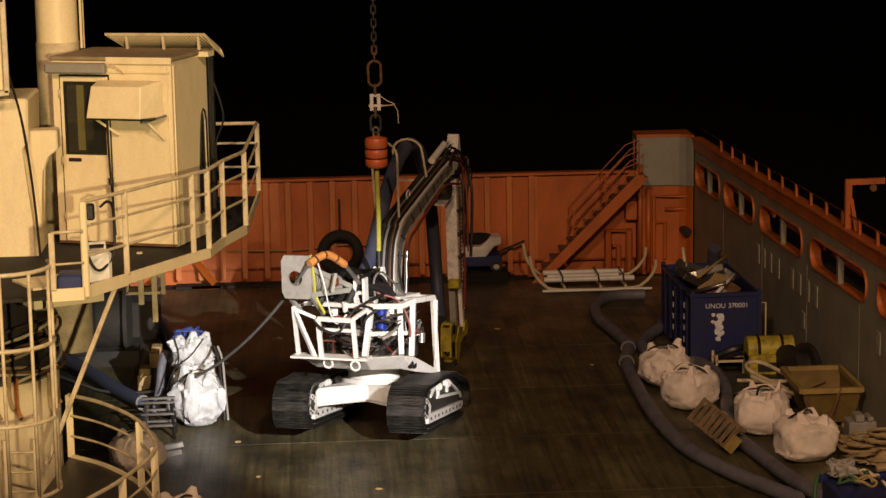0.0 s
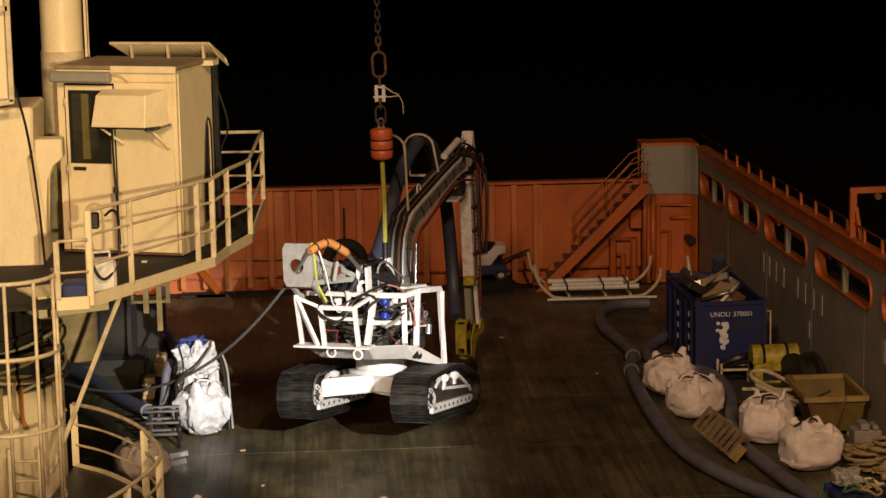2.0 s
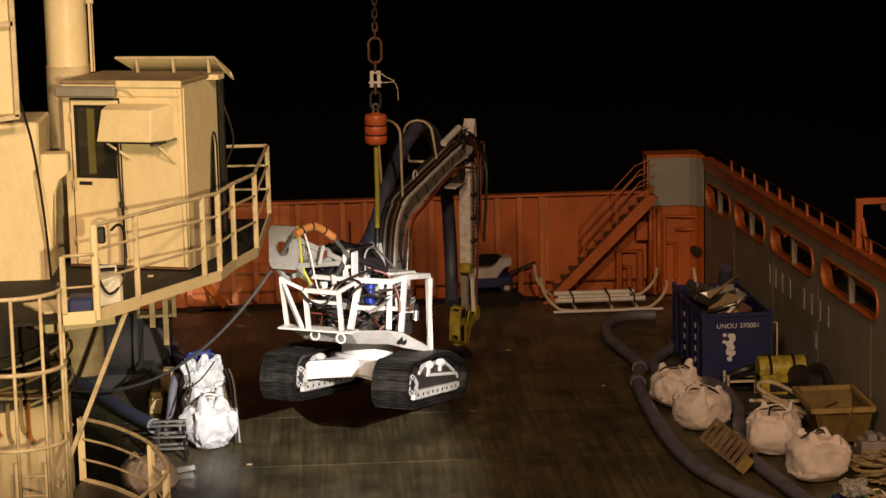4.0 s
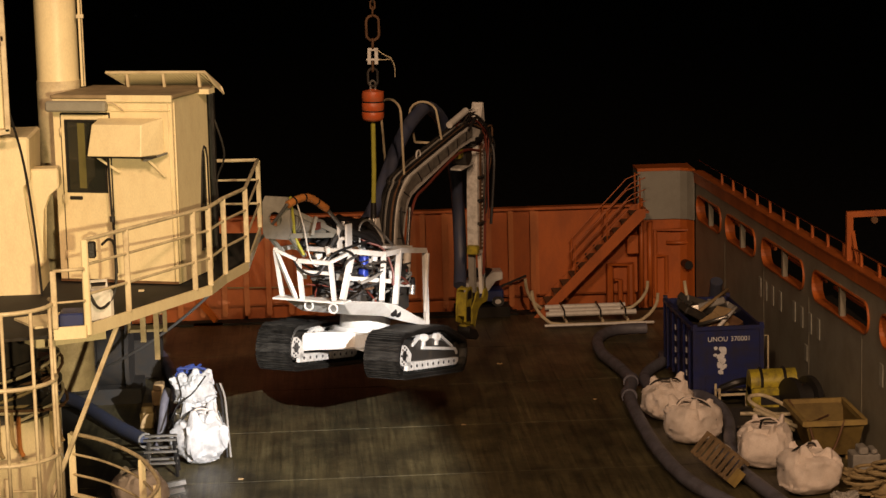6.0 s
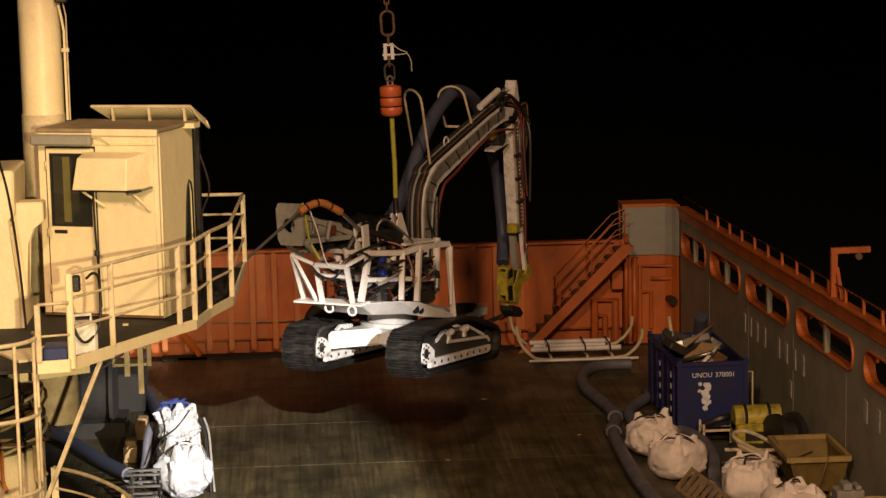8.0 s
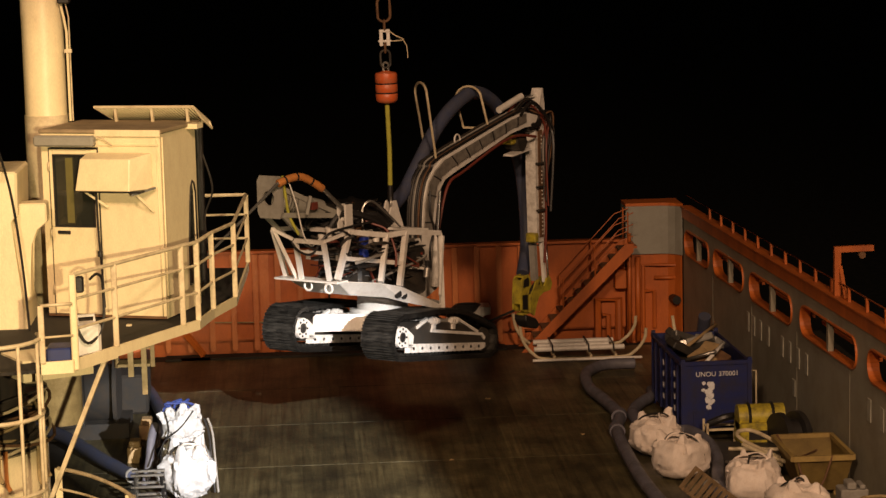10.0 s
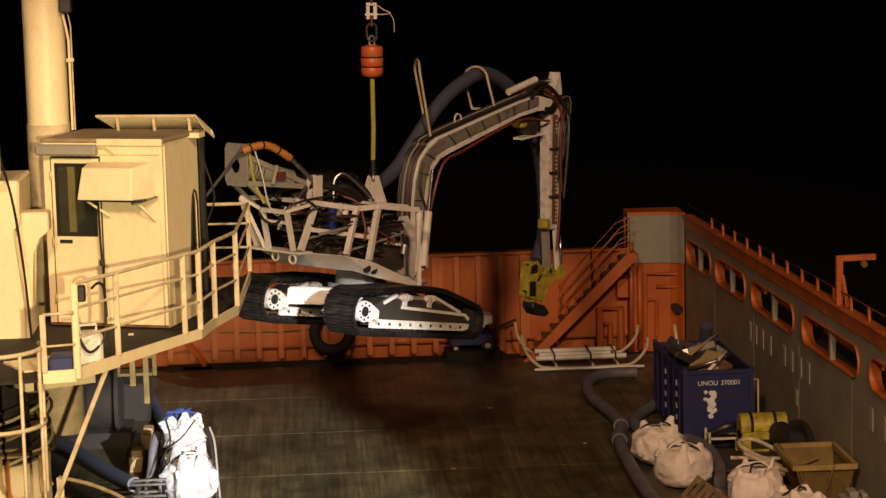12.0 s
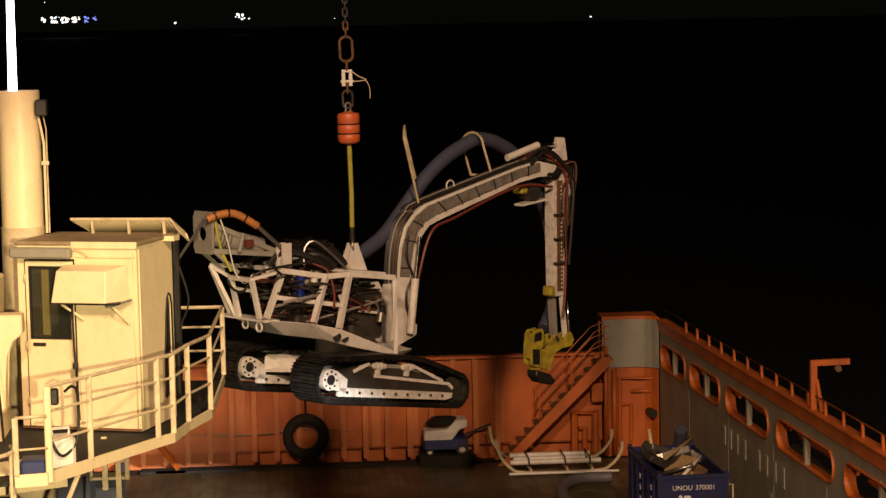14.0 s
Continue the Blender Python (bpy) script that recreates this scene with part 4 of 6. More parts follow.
def crane():
    c = thing("deck_crane", "cream painted deck crane with operator platform and railing", "crane")
    # platform
    part("platform_floor", made(slab, PLAT, FZ - 0.115, FZ - 0.078), M_NEARBLACK, c, "dark platform floor")
    n = len(PLAT)
    for i in range(8):
        a, b = PLAT[i] if i else (-3.1, 26.567), PLAT[i + 1]
        deep = 0.15 if i < 3 else 0.132
        part("platform_edge", made(beam, (*a, FZ + 0.015 - deep / 2), (*b, FZ + 0.015 - deep / 2), 0.03, deep), M_CREAM, c)
    rail_run(c, [(-2.698, 26.746), (-2.275, 27.456), (-1.526, 28.752), (-1.344, 29.04), (-1.181, 29.856), (-0.912, 30.739), (-0.797, 33.792), (-1.824, 33.888)], FZ, 1.02,
             posts=[(-2.275, 27.456), (-1.526, 28.752), (-1.344, 29.04), (-1.181, 29.856), (-0.912, 30.739), (-0.797, 33.792)])
    part("corner_post", made(bx, -2.745, -2.66, 26.67, 26.75, FZ - 0.12, FZ + 1.03), M_CREAM, c, bevel=0.015)
    rail_run(c, [(-3.07, 26.55), (-2.71, 26.65)], FZ, 0.69, 0.02, posts=[(-3.07, 26.55)], mids=(0.45,))
    part("support_strut", made(beam, (-2.40, 27.27, FZ - 0.1), (-3.36, 27.46, 2.4), 0.053), M_RAIL, c)
    for x, y, z in ((-2.35, 30.5, 4.0), (-2.22, 31.2, 3.62)):
        part("support_post", made(beam, (x * 0.96, y * 0.96, z), (x * 0.96, y * 0.96, FZ - 0.06), 0.07), M_RAIL, c)
    for x in (-2.75, -2.22):
        part("step_stile", made(beam, (x, 33.0, 3.38), (x, 33.0, FZ - 0.06), 0.06), M_RAIL, c)
    for i in range(4):
        part("hanging_step", made(bx, -2.72, -2.25, 32.8, 33.15, 3.42 + i * 0.26, 3.46 + i * 0.26), M_RAIL, c)
    bm = B()
    bx(bm, 0, 0.9, 0, 0.7, -0.26, 0, pose(-3.36, 26.98, FZ - 0.05, 0, 0, 28))
    part("platform_bracket", bm, M_CREAM, c)
    # tall exhaust post
    bm = B()
    cyl(bm, (-3.39, 31.2, 3.0), (-3.39, 31.2, 9.12), 0.285, 28)
    part("mast", bm, M_CREAM, c)
    part("mast_collar", made(cyl, (-3.39, 31.2, 3.0), (-3.39, 31.2, 7.28), 0.30, 28), M_RAIL, c)
    part("mast_cable", made(tube, [(-3.12, 31.0, 8.8), (-3.08, 31.0, 8.6), (-3.05, 31.0, 8.4), (-3.05, 31.0, 7.2)], 0.018, 6), M_CREAM, c)
    part("mast_cable", made(tube, [(-3.06, 31.0, 8.85), (-3.015, 31.0, 8.6), (-3.015, 31.0, 7.2)], 0.010, 6), M_RAIL, c)
    part("mast_clamp", made(bx, -3.09, -2.99, 30.97, 31.03, 8.12, 8.17), M_RAIL, c)
    part("mast_lamp", made(bx, -3.15, -2.98, 30.9, 31.1, 8.78, 9.0), M_BLACK, c, bevel=0.02)
    # thin white rod; its overexposed brightness is put in as emission
    part("mast_rod", made(cyl, (-3.46, 31.2, 9.1), (-3.43, 31.2, 12.5), 0.062, 16, 0.035), M_TUBE, c, "white rod given a bright glow")
    # crane house beside the cab
    bm = B()
    for v in slab(bm, [(-5.2, 4.45), (-3.52, 4.45), (-3.74, 6.1), (-3.62, 6.12), (-3.60, 6.72), (-5.2, 6.72)], 29.3, 30.6):
        v.co = Vector((v.co.x, v.co.z, v.co.y))
    part("house", bm, M_CREAM, c, bevel=0.03)
    bm = B()
    for v in slab(bm, [(-3.8, 5.0), (-3.52, 5.0), (-3.50, 5.75), (-3.42, 5.95), (-3.27, 6.02), (-3.27, 6.28), (-3.8, 6.28)], 29.5, 29.85):
        v.co = Vector((v.co.x, v.co.z, v.co.y))
    part("house_bracket", bm, M_CREAM, c, bevel=0.02)
    part("house_cable", made(tube, smooth_path([(-3.9, 29.3, 7.3), (-3.7, 29.3, 6.5), (-3.58, 29.2, 5.6), (-3.5, 29.0, 4.7)], 6), 0.018, 6), M_BLACK, c)
    for a, b in (((-3.80, 28.9, 9.6), (-3.80, 28.9, 6.85)), ((-3.78, 28.9, 6.85), (-4.6, 28.9, 6.75)), ((-4.4, 28.9, 8.0), (-3.80, 28.9, 8.02))):
        part("house_frame", made(beam, a, b, 0.06), M_RAIL, c)
    bm = B()
    bx(bm, -5.0, -3.84, 29.0, 29.45, 6.85, 9.5)
    part("house_upper", bm, M_CREAM, c, bevel=0.03)
    # pedestal below
    bm = B()
    cyl(bm, (-4.55, 29.8, 0), (-4.55, 29.8, 3.05), 1.12, 40)
    part("pedestal", bm, M_CREAM, c)
    # the shade of the hollow is put into the ring's dark colour
    bm = B()
    cyl(bm, (-4.55, 29.8, 3.05), (-4.55, 29.8, 3.55), 1.05, 40, 0.85)
    cyl(bm, (-4.55, 29.8, 3.55), (-4.55, 29.8, 4.46), 0.85, 40)
    part("slewing_ring", bm, M_DARK, c, "slewing ring coloured dark for its shaded hollow")
    rnd = random.Random(3)
    for i in range(16):
        r = 0.95 + rnd.uniform(-0.05, 0.26)
        z = 3.02 + i * 0.045 + rnd.uniform(-0.05, 0.05)
        pts = [Vector((-4.55 + r * math.cos(a), 29.8 + r * math.sin(a), z + 0.1 * math.sin(a * 2 + i))) for a in [2 * math.pi * k / 30 for k in range(30)]]
        part("rope_turn", made(tube, pts, 0.022, 6, close=True), (M_ROPE, M_RUSTY, M_RAIL, M_DARK)[i % 4], c)
    for i in range(9):
        a = rnd.uniform(-2.2, -0.2)
        q = Vector((-4.55 + 1.16 * math.cos(a), 29.8 + 1.16 * math.sin(a), 2.7 + rnd.uniform(0, 0.2)))
        part("rope_end", made(tube, smooth_path([q + Vector((0, 0, 0.4)), q, q + Vector((0.05, -0.03, -0.12))], 4), 0.03, 6), M_OHOSE if i % 2 else M_ROPE, c)
    # ladder and cage in front of the pedestal
    for x in (-4.0, -3.62):
        part("ladder_stile", made(beam, (x, 28.45, 0), (x, 28.45, 2.45), 0.045), M_CREAM, c)
    for i in range(9):
        part("ladder_rung", made(cyl, (-4.0, 28.45, 0.2 + i * 0.26), (-3.62, 28.45, 0.2 + i * 0.26), 0.015, 6), M_CREAM, c)


def cage():
    g = thing("ladder_cage", "cream tubular safety cage round the crane ladder", "ladder cage")
    cx, cy, r = -3.72, 26.6, 0.62
    for z in (2.35, 3.25, 4.15, 5.05):
        pts = [(cx + r * math.cos(a), cy + r * math.sin(a), z) for a in [math.pi + math.pi * 1.15 * k / 18 for k in range(19)]]
        part("hoop", made(tube, pts, 0.026, 8), M_RAIL, g)
    for k in range(7):
        a = math.pi + math.pi * 1.1 * k / 6
        part("cage_bar", made(cyl, (cx + r * math.cos(a), cy + r * math.sin(a), 2.33), (cx + r * math.cos(a), cy + r * math.sin(a), 5.07), 0.022, 8), M_RAIL, g)
    # link to the pedestal
    for z in (2.35, 4.15):
        part("cage_bracket", made(beam, (cx - r, cy, z), (cx - r, 28.4, z), 0.04), M_RAIL, g)


def lower_walkway():
    w = thing("lower_walkway", "cream curved walkway railing round the crane pedestal", "railing")
    arc = [(-3.31, 29.75), (-2.83, 29.25), (-2.32, 28.36), (-2.03, 27.33), (-2.0, 26.65), (-2.28, 25.59), (-2.62, 24.79)]
    top = smooth_path([(x, y, 0) for x, y in arc], 5)
    for z, rr in ((2.70, 0.026), (2.42, 0.017), (2.14, 0.017)):
        part("rail", made(tube, [(p.x, p.y, z) for p in top], rr, 8), M_RAIL, w)
    for x, y in (arc[0], (-2.27, 28.2), (-2.0, 26.95), arc[5]):
        part("rail_post", made(bx, x - 0.045, x + 0.045, y - 0.02, y + 0.02, 1.85, 2.70), M_CREAM, w)
    floor = [(p.x - 0.03, p.y) for p in top]
    part("walkway_floor", made(slab, floor + [(-3.5, 24.8), (-3.5, 28.2)], 1.80, 1.84), M_DARK, w)
    for a, b in zip(top, top[1:]):
        part("walkway_edge", made(beam, (a.x, a.y, 1.82), (b.x, b.y, 1.82), 0.03, 0.13), M_CREAM, w)
    part("walkway_leg", made(beam, (-3.0, 27.8, 0), (-3.0, 27.8, 1.796), 0.1), M_CREAM, w)


def cab():
    """Operator's cab, turned 20 degrees; local x along its front, y to its back."""
    m = pose(-3.37, 30.15, FZ - 0.076, 0, 0, -20) @ Matrix.Diagonal((1.02, 1.02, 0.935, 1))
    c = thing("crane_cab", "cream crane operator's cab with door, window and roof guard", "crane cab", m)
    Wd, D, Hh = 1.66, 1.16, 2.62
    # shell with the door's and side windows' openings
    part("front_wall", made(bx, 0.80, Wd, 0, 0.05, 0.02, Hh), M_CREAM, c)
    part("front_wall", made(bx, 0, 0.10, 0, 0.05, 0.02, Hh), M_CREAM, c)
    part("lintel", made(bx, 0.102, 0.798, 0, 0.05, 2.43, Hh), M_CREAM, c)
    # side wall with a tall arched window that widens downwards
    arch = [(D - 0.36, 0.36), (D - 0.34, 0.95), (D - 0.27, 1.55), (D - 0.23, 1.76), (D - 0.17, 1.84), (D - 0.11, 1.80), (D - 0.07, 1.66), (D - 0.055, 0.36)]
    bm = B()
    plate_x(bm, [(0.052, 0.02), (D - 0.36, 0.02)] + arch[:5] + [(D - 0.17, Hh), (0.052, Hh)], Wd - 0.05, Wd)
    part("side_wall", bm, M_CREAM, c)
    bm = B()
    plate_x(bm, [(D - 0.169, Hh)] + arch[4:] + [(D - 0.055, 0.02), (D, 0.02), (D, Hh)], Wd - 0.05, Wd)
    part("side_wall", bm, M_CREAM, c)
    bm = B()
    bx(bm, Wd - 0.05, Wd, D - 0.359, D - 0.056, 0.02, 0.358)
    part("side_wall", bm, M_CREAM, c)
    part("side_wall", made(bx, 0, 0.05, 0.052, D, 0.02, Hh), M_CREAM, c)
    bm = B()
    plate_x(bm, arch, Wd - 0.035, Wd - 0.02)
    part("side_window", bm, M_GLASS, c, "dark arched side window")
    gasket = [Vector((Wd + 0.004, y, z)) for y, z in arch]
    part("window_seal", made(tube, gasket, 0.014, 6, close=True), M_BLACK, c)
    bm = B()
    bx(bm, 0.06, Wd - 0.02, D + 0.002, D + 0.17, 0.1, Hh - 0.06)
    part("rear_windscreen", bm, M_GLASS, c, "dark windscreen")
    for x in (0.02, Wd - 0.03):
        part("windscreen_post", made(beam, (x + 0.02, D + 0.19, 0.3), (x + 0.02, D + 0.22, Hh), 0.05), M_BLACK, c)
    bm = B()
    slab(bm, [(-0.02, -0.03), (Wd + 0.03, -0.03), (Wd + 0.03, D + 0.12), (-0.02, D + 0.12)], Hh + 0.002, Hh + 0.06)
    part("roof", bm, M_ROOF, c, "weathered brown-grey roof", bevel=0.015)
    part("roof_edge", made(bx, 0.78, Wd + 0.02, -0.045, -0.032, Hh - 0.03, Hh + 0.06), M_CREAM, c)
    part("roof_lug", made(bx, Wd - 0.02, Wd + 0.16, D - 0.3, D - 0.1, Hh - 0.02, Hh + 0.05), M_CREAM, c)
    part("corner_bead", made(cyl, (Wd - 0.045, -0.008, 0.06), (Wd - 0.045, -0.008, Hh - 0.05), 0.010, 6), M_CREAM, c)
    part("corner_bead", made(cyl, (Wd + 0.006, 0.06, 0.06), (Wd + 0.006, 0.06, Hh - 0.05), 0.010, 6), M_CREAM, c)
    part("drip_rail", made(bx, 0.82, Wd - 0.02, -0.03, -0.001, Hh - 0.16, Hh - 0.14), M_CREAM, c)
    for z in (0.35, 1.15, 2.1):
        part("hinge", made(cyl, (0.108, -0.034, z), (0.108, -0.034, z + 0.12), 0.014, 8), M_RAIL, c)
    part("skirt", made(bx, 0.0, Wd, -0.012, -0.001, 0.02, 0.055), M_RUSTY, c, "rust-stained sill")
    part("duct_latch", made(beam, (1.36, -0.28, 1.80), (1.60, -0.06, 1.88), 0.03), M_STEEL, c)
    # door
    bm = B()
    bx(bm, 0.115, 0.785, -0.025, 0.02, 0.06, 1.30)
    bx(bm, 0.115, 0.165, -0.025, 0.02, 1.302, 2.40)
    bx(bm, 0.735, 0.785, -0.025, 0.02, 1.302, 2.40)
    bx(bm, 0.167, 0.733, -0.025, 0.02, 2.33, 2.40)
    d = part("door", bm, M_CREAM, c, "cream cab door with dark window", bevel=0.006)
    bm = B()
    for a in ((0.102, 0.116, -0.015, 0.03, 0.04, 2.42), (0.784, 0.798, -0.015, 0.03, 0.04, 2.42), (0.117, 0.783, -0.015, 0.03, 2.401, 2.42)):
        bx(bm, *a)
    part("door_seal", bm, M_BLACK, d)
    part("door_window", made(bx, 0.166, 0.734, -0.012, -0.002, 1.304, 2.328), M_GLASS, d, "dark door window")
    bm = B()
    for a in ((0.165, 0.19, 1.30, 2.33), (0.71, 0.735, 1.30, 2.33)):
        bx(bm, a[0], a[1], -0.034, -0.0255, a[2], a[3])
    for a in ((1.30, 1.325), (2.305, 2.33)):
        bx(bm, 0.191, 0.709, -0.034, -0.0255, a[0], a[1])
    part("window_gasket", bm, M_BLACK, d)
    part("blind", made(bx, 0.34, 0.44, -0.02, -0.0125, 1.36, 2.28), M_SCREEN, d, "yellow green blind strip")
    bm = B()
    bx(bm, 0.20, 0.38, -0.05, -0.026, 1.20, 1.25)
    part("door_handle", bm, M_BLACK, d, bevel=0.008)
    # lamp box over the door, sunshade box, roof guard
    bm = B()
    bx(bm, -0.04, 0.80, -0.16, -0.03, 2.45, 2.60)
    part("lamp_housing", bm, M_LGREY, c, "pale grey lamp housing over the door", bevel=0.025)
    part("lamp_cable", made(tube, smooth_path([(0.80, -0.06, 2.58), (0.9, -0.06, 2.56), (1.02, -0.05, 2.46)], 5), 0.012, 6), M_RAIL, c)
    bm = B()
    a = [(0.62, -0.35, 1.86), (1.36, -0.35, 1.86), (1.55, -0.03, 1.86), (0.62, -0.03, 1.86)]
    b = [(0.68, -0.30, 2.30), (1.36, -0.30, 2.30), (1.55, -0.03, 2.36), (0.66, -0.03, 2.36)]
    va, vb = [bm.verts.new(p) for p in a], [bm.verts.new(p) for p in b]
    for i in range(4):
        j = (i + 1) % 4
        bm.faces.new((va[i], va[j], vb[j], vb[i]))
    bm.faces.new(va[::-1]), bm.faces.new(vb)
    part("air_duct_box", bm, M_CREAM, c, "cream ventilation box on the cab front", bevel=0.008)
    part("duct_underside", made(bx, 0.66, 1.5, -0.30, -0.04, 1.83, 1.857), M_BLACK, c)
    for a, b in (((0.7, -0.25, 1.84), (0.92, -0.05, 1.6)), ((1.38, -0.25, 1.84), (1.55, -0.05, 1.55))):
        part("duct_bracket", made(beam, a, b, 0.03), M_CREAM, c)
    part("duct_hose", made(tube, smooth_path([(0.84, -0.2, 1.84), (0.85, -0.2, 1.2), (0.87, -0.2, 0.8), (0.9, -0.22, 0.2)], 6), 0.016, 6), M_BLACK, c)
    part("hose_joint", made(cyl, (0.86, -0.2, 0.92), (0.86, -0.2, 1.0), 0.035, 10), M_BLACK, c)
    # slatted guard over the windscreen, sloping down towards the back
    na, nb, fa, fb = Vector((0.31, 1.0, Hh + 0.27)), Vector((1.72, 1.0, Hh + 0.28)), Vector((0.44, 1.42, Hh + 0.03)), Vector((1.76, 1.42, Hh + 0.03))
    g = part("roof_guard", made(tube, [na, nb, fb, fa], 0.022, 6, close=True), M_RAIL, c, "slatted cream roof guard")
    for i in range(29):
        q = (i + 0.5) / 29
        part("slat", made(cyl, na.lerp(nb, q), fa.lerp(fb, q), 0.012, 6), M_CREAM, g)
    part("guard_lip", made(tube, [nb, nb + Vector((0.06, 0.1, -0.16)), fb + Vector((0.04, 0, -0.10)), fb], 0.016, 6), M_RAIL, g)
    for x in (0.6, 1.12, 1.62):
        part("guard_post", made(beam, (x, 1.05, Hh + 0.06), (x, 1.02, Hh + 0.26), 0.035), M_RAIL, c)
    part("windscreen_cable", made(tube, smooth_path([(Wd + 0.1, D, 2.2), (Wd + 0.2, D + 0.05, 1.7), (Wd + 0.08, D + 0.05, 1.3), (Wd + 0.12, D, 0.9)], 6), 0.014, 6), M_BLACK, c)


def platform_clutter():
    j = thing("jerrycan", "white plastic can on the crane platform", "canister", pose(-2.62, 27.32, FZ - 0.078, 0, 0, 15))
    part("can", made(bx, -0.16, 0.16, -0.13, 0.13, 0, 0.42), M_WHITE, j, bevel=0.04)
    part("can_handle", made(tube, [(-0.1, 0, 0.42), (-0.1, 0, 0.5), (0.1, 0, 0.5), (0.1, 0, 0.42)], 0.02, 6), M_WHITE, j)
    solo("rail_hose", made(tube, smooth_path([(-2.52, 26.98, FZ + 0.92), (-2.45, 27.17, FZ + 0.95), (-2.4, 27.31, FZ + 0.82), (-2.42, 27.31, FZ + 0.3), (-2.59, 27.12, FZ + 0.12), (-2.72, 27.07, FZ + 0.4), (-2.70, 27.02, FZ + 0.88)], 6), 0.018, 6), M_BLACK, "black hose looped over the platform rail", "hose")
    bm = B()
    bx(bm, -3.06, -2.75, 26.8, 27.2, FZ - 0.076, FZ + 0.13)
    solo("blue_box", bm, M_DBLUE, "dark blue box on the crane platform", "box", bevel=0.02)
    bm = B()
    bx(bm, -0.05, 0.05, -0.04, 0.04, 0, 0.2)
    solo("rail_lamp", bm, M_BLACK, "small black lamp fixed to the platform post", "lamp", pose(-2.62, 26.75, FZ + 0.80), bevel=0.02)


# emission that makes the mast rod burn out white
M_TUBE = glow("glowing white rod", (1.0, 0.93, 1.0), 3.0)
crane()
cage()
lower_walkway()
cab()
platform_clutter()


# ---- far ships' lights ----
def far_ships():
    rnd = random.Random(11)
    warm, cool, blue = glow("warm far lamp", (1, 0.86, 0.7), 1.4), glow("cool far lamp", (0.9, 0.95, 1), 1.4), glow("blue far lamp", (0.3, 0.35, 1.0), 0.7)
    for i, (x, z, w, n) in enumerate(((-206, 14.0, 36, 60), (-96, 9.0, 2, 1), (-26.5, 14.0, 10, 12), (69.8, 10.5, 2, 1), (340, 7.0, 1, 1), (-230, 33.0, 1, 1))):
        s = thing("distant_ship", "far ship at anchor with its lamps lit", "ship", pose(x, 2400, -4), "far ships")
        bm = B()
        bx(bm, -w * 0.7 - 3, w * 0.7 + 3, 0, 10, 0, 6)
        part("hull", bm, M_SEA, s)
        for k in range(n):
            q = abs(rnd.gauss(0, 0.35))
            r = rnd.uniform(0.3, 0.95)
            xx = rnd.uniform(-w, w) * 0.8 if n > 1 else 0
            zz = z + 4 + rnd.uniform(-2.5, 3.5) * (n > 2)
            bm = B()
            bx(bm, xx - r * 1.3, xx + r * 1.3, -1, 0, zz - r, zz + r)
            part("lamp", bm, blue if (i == 0 and xx > w * 0.45) else (warm if rnd.random() < 0.55 else cool), s)


far_ships()

# ---- the lifted digger; x to its right, y ahead, z up ----
LV = pose(-0.325, 0.057, 0.056, -8.7) @ pose(0, 0, 0, 0, 0, 5.65) @ pose(-0.08, 0, 0)     # the tracks hang nose down and a little slewed
DIG = thing("tracked_digger", "white tracked digger without cab hanging from a crane chain", "excavator")


def lv(bm):
    bmesh.ops.transform(bm, matrix=LV, verts=bm.verts[:])
    return bm


def track_loop(n):
    """n evenly spaced places on the belt's run, each (y, z) with its heading."""
    rear, front, rr, rf = (-1.40, 0.40), (1.66, 0.32), 0.345, 0.265
    pts = [(rear[0] + rr * math.cos(t), rear[1] + rr * math.sin(t)) for t in [math.radians(100 + 170 * k / 16) for k in range(17)]]
    pts += [(front[0] + rf * math.cos(t), front[1] + rf * math.sin(t)) for t in [math.radians(-90 + 158 * k / 16) for k in range(17)]]
    pts += [(1.25, 0.69), (0.75, 0.80), (0.40, 0.83), (-0.3, 0.82), (-0.9, 0.77)]
    pts.append(pts[0])
    run = [0.0]
    for p, q in zip(pts, pts[1:]):
        run.append(run[-1] + math.dist(p, q))
    out = []
    for k in range(n):
        d = run[-1] * k / n
        i = max(j for j in range(len(run) - 1) if run[j] <= d)
        t = (d - run[i]) / (run[i + 1] - run[i])
        (y0, z0), (y1, z1) = pts[i], pts[i + 1]
        out.append(((y0 + (y1 - y0) * t, z0 + (z1 - z0) * t), math.atan2(z1 - z0, y1 - y0)))
    return out


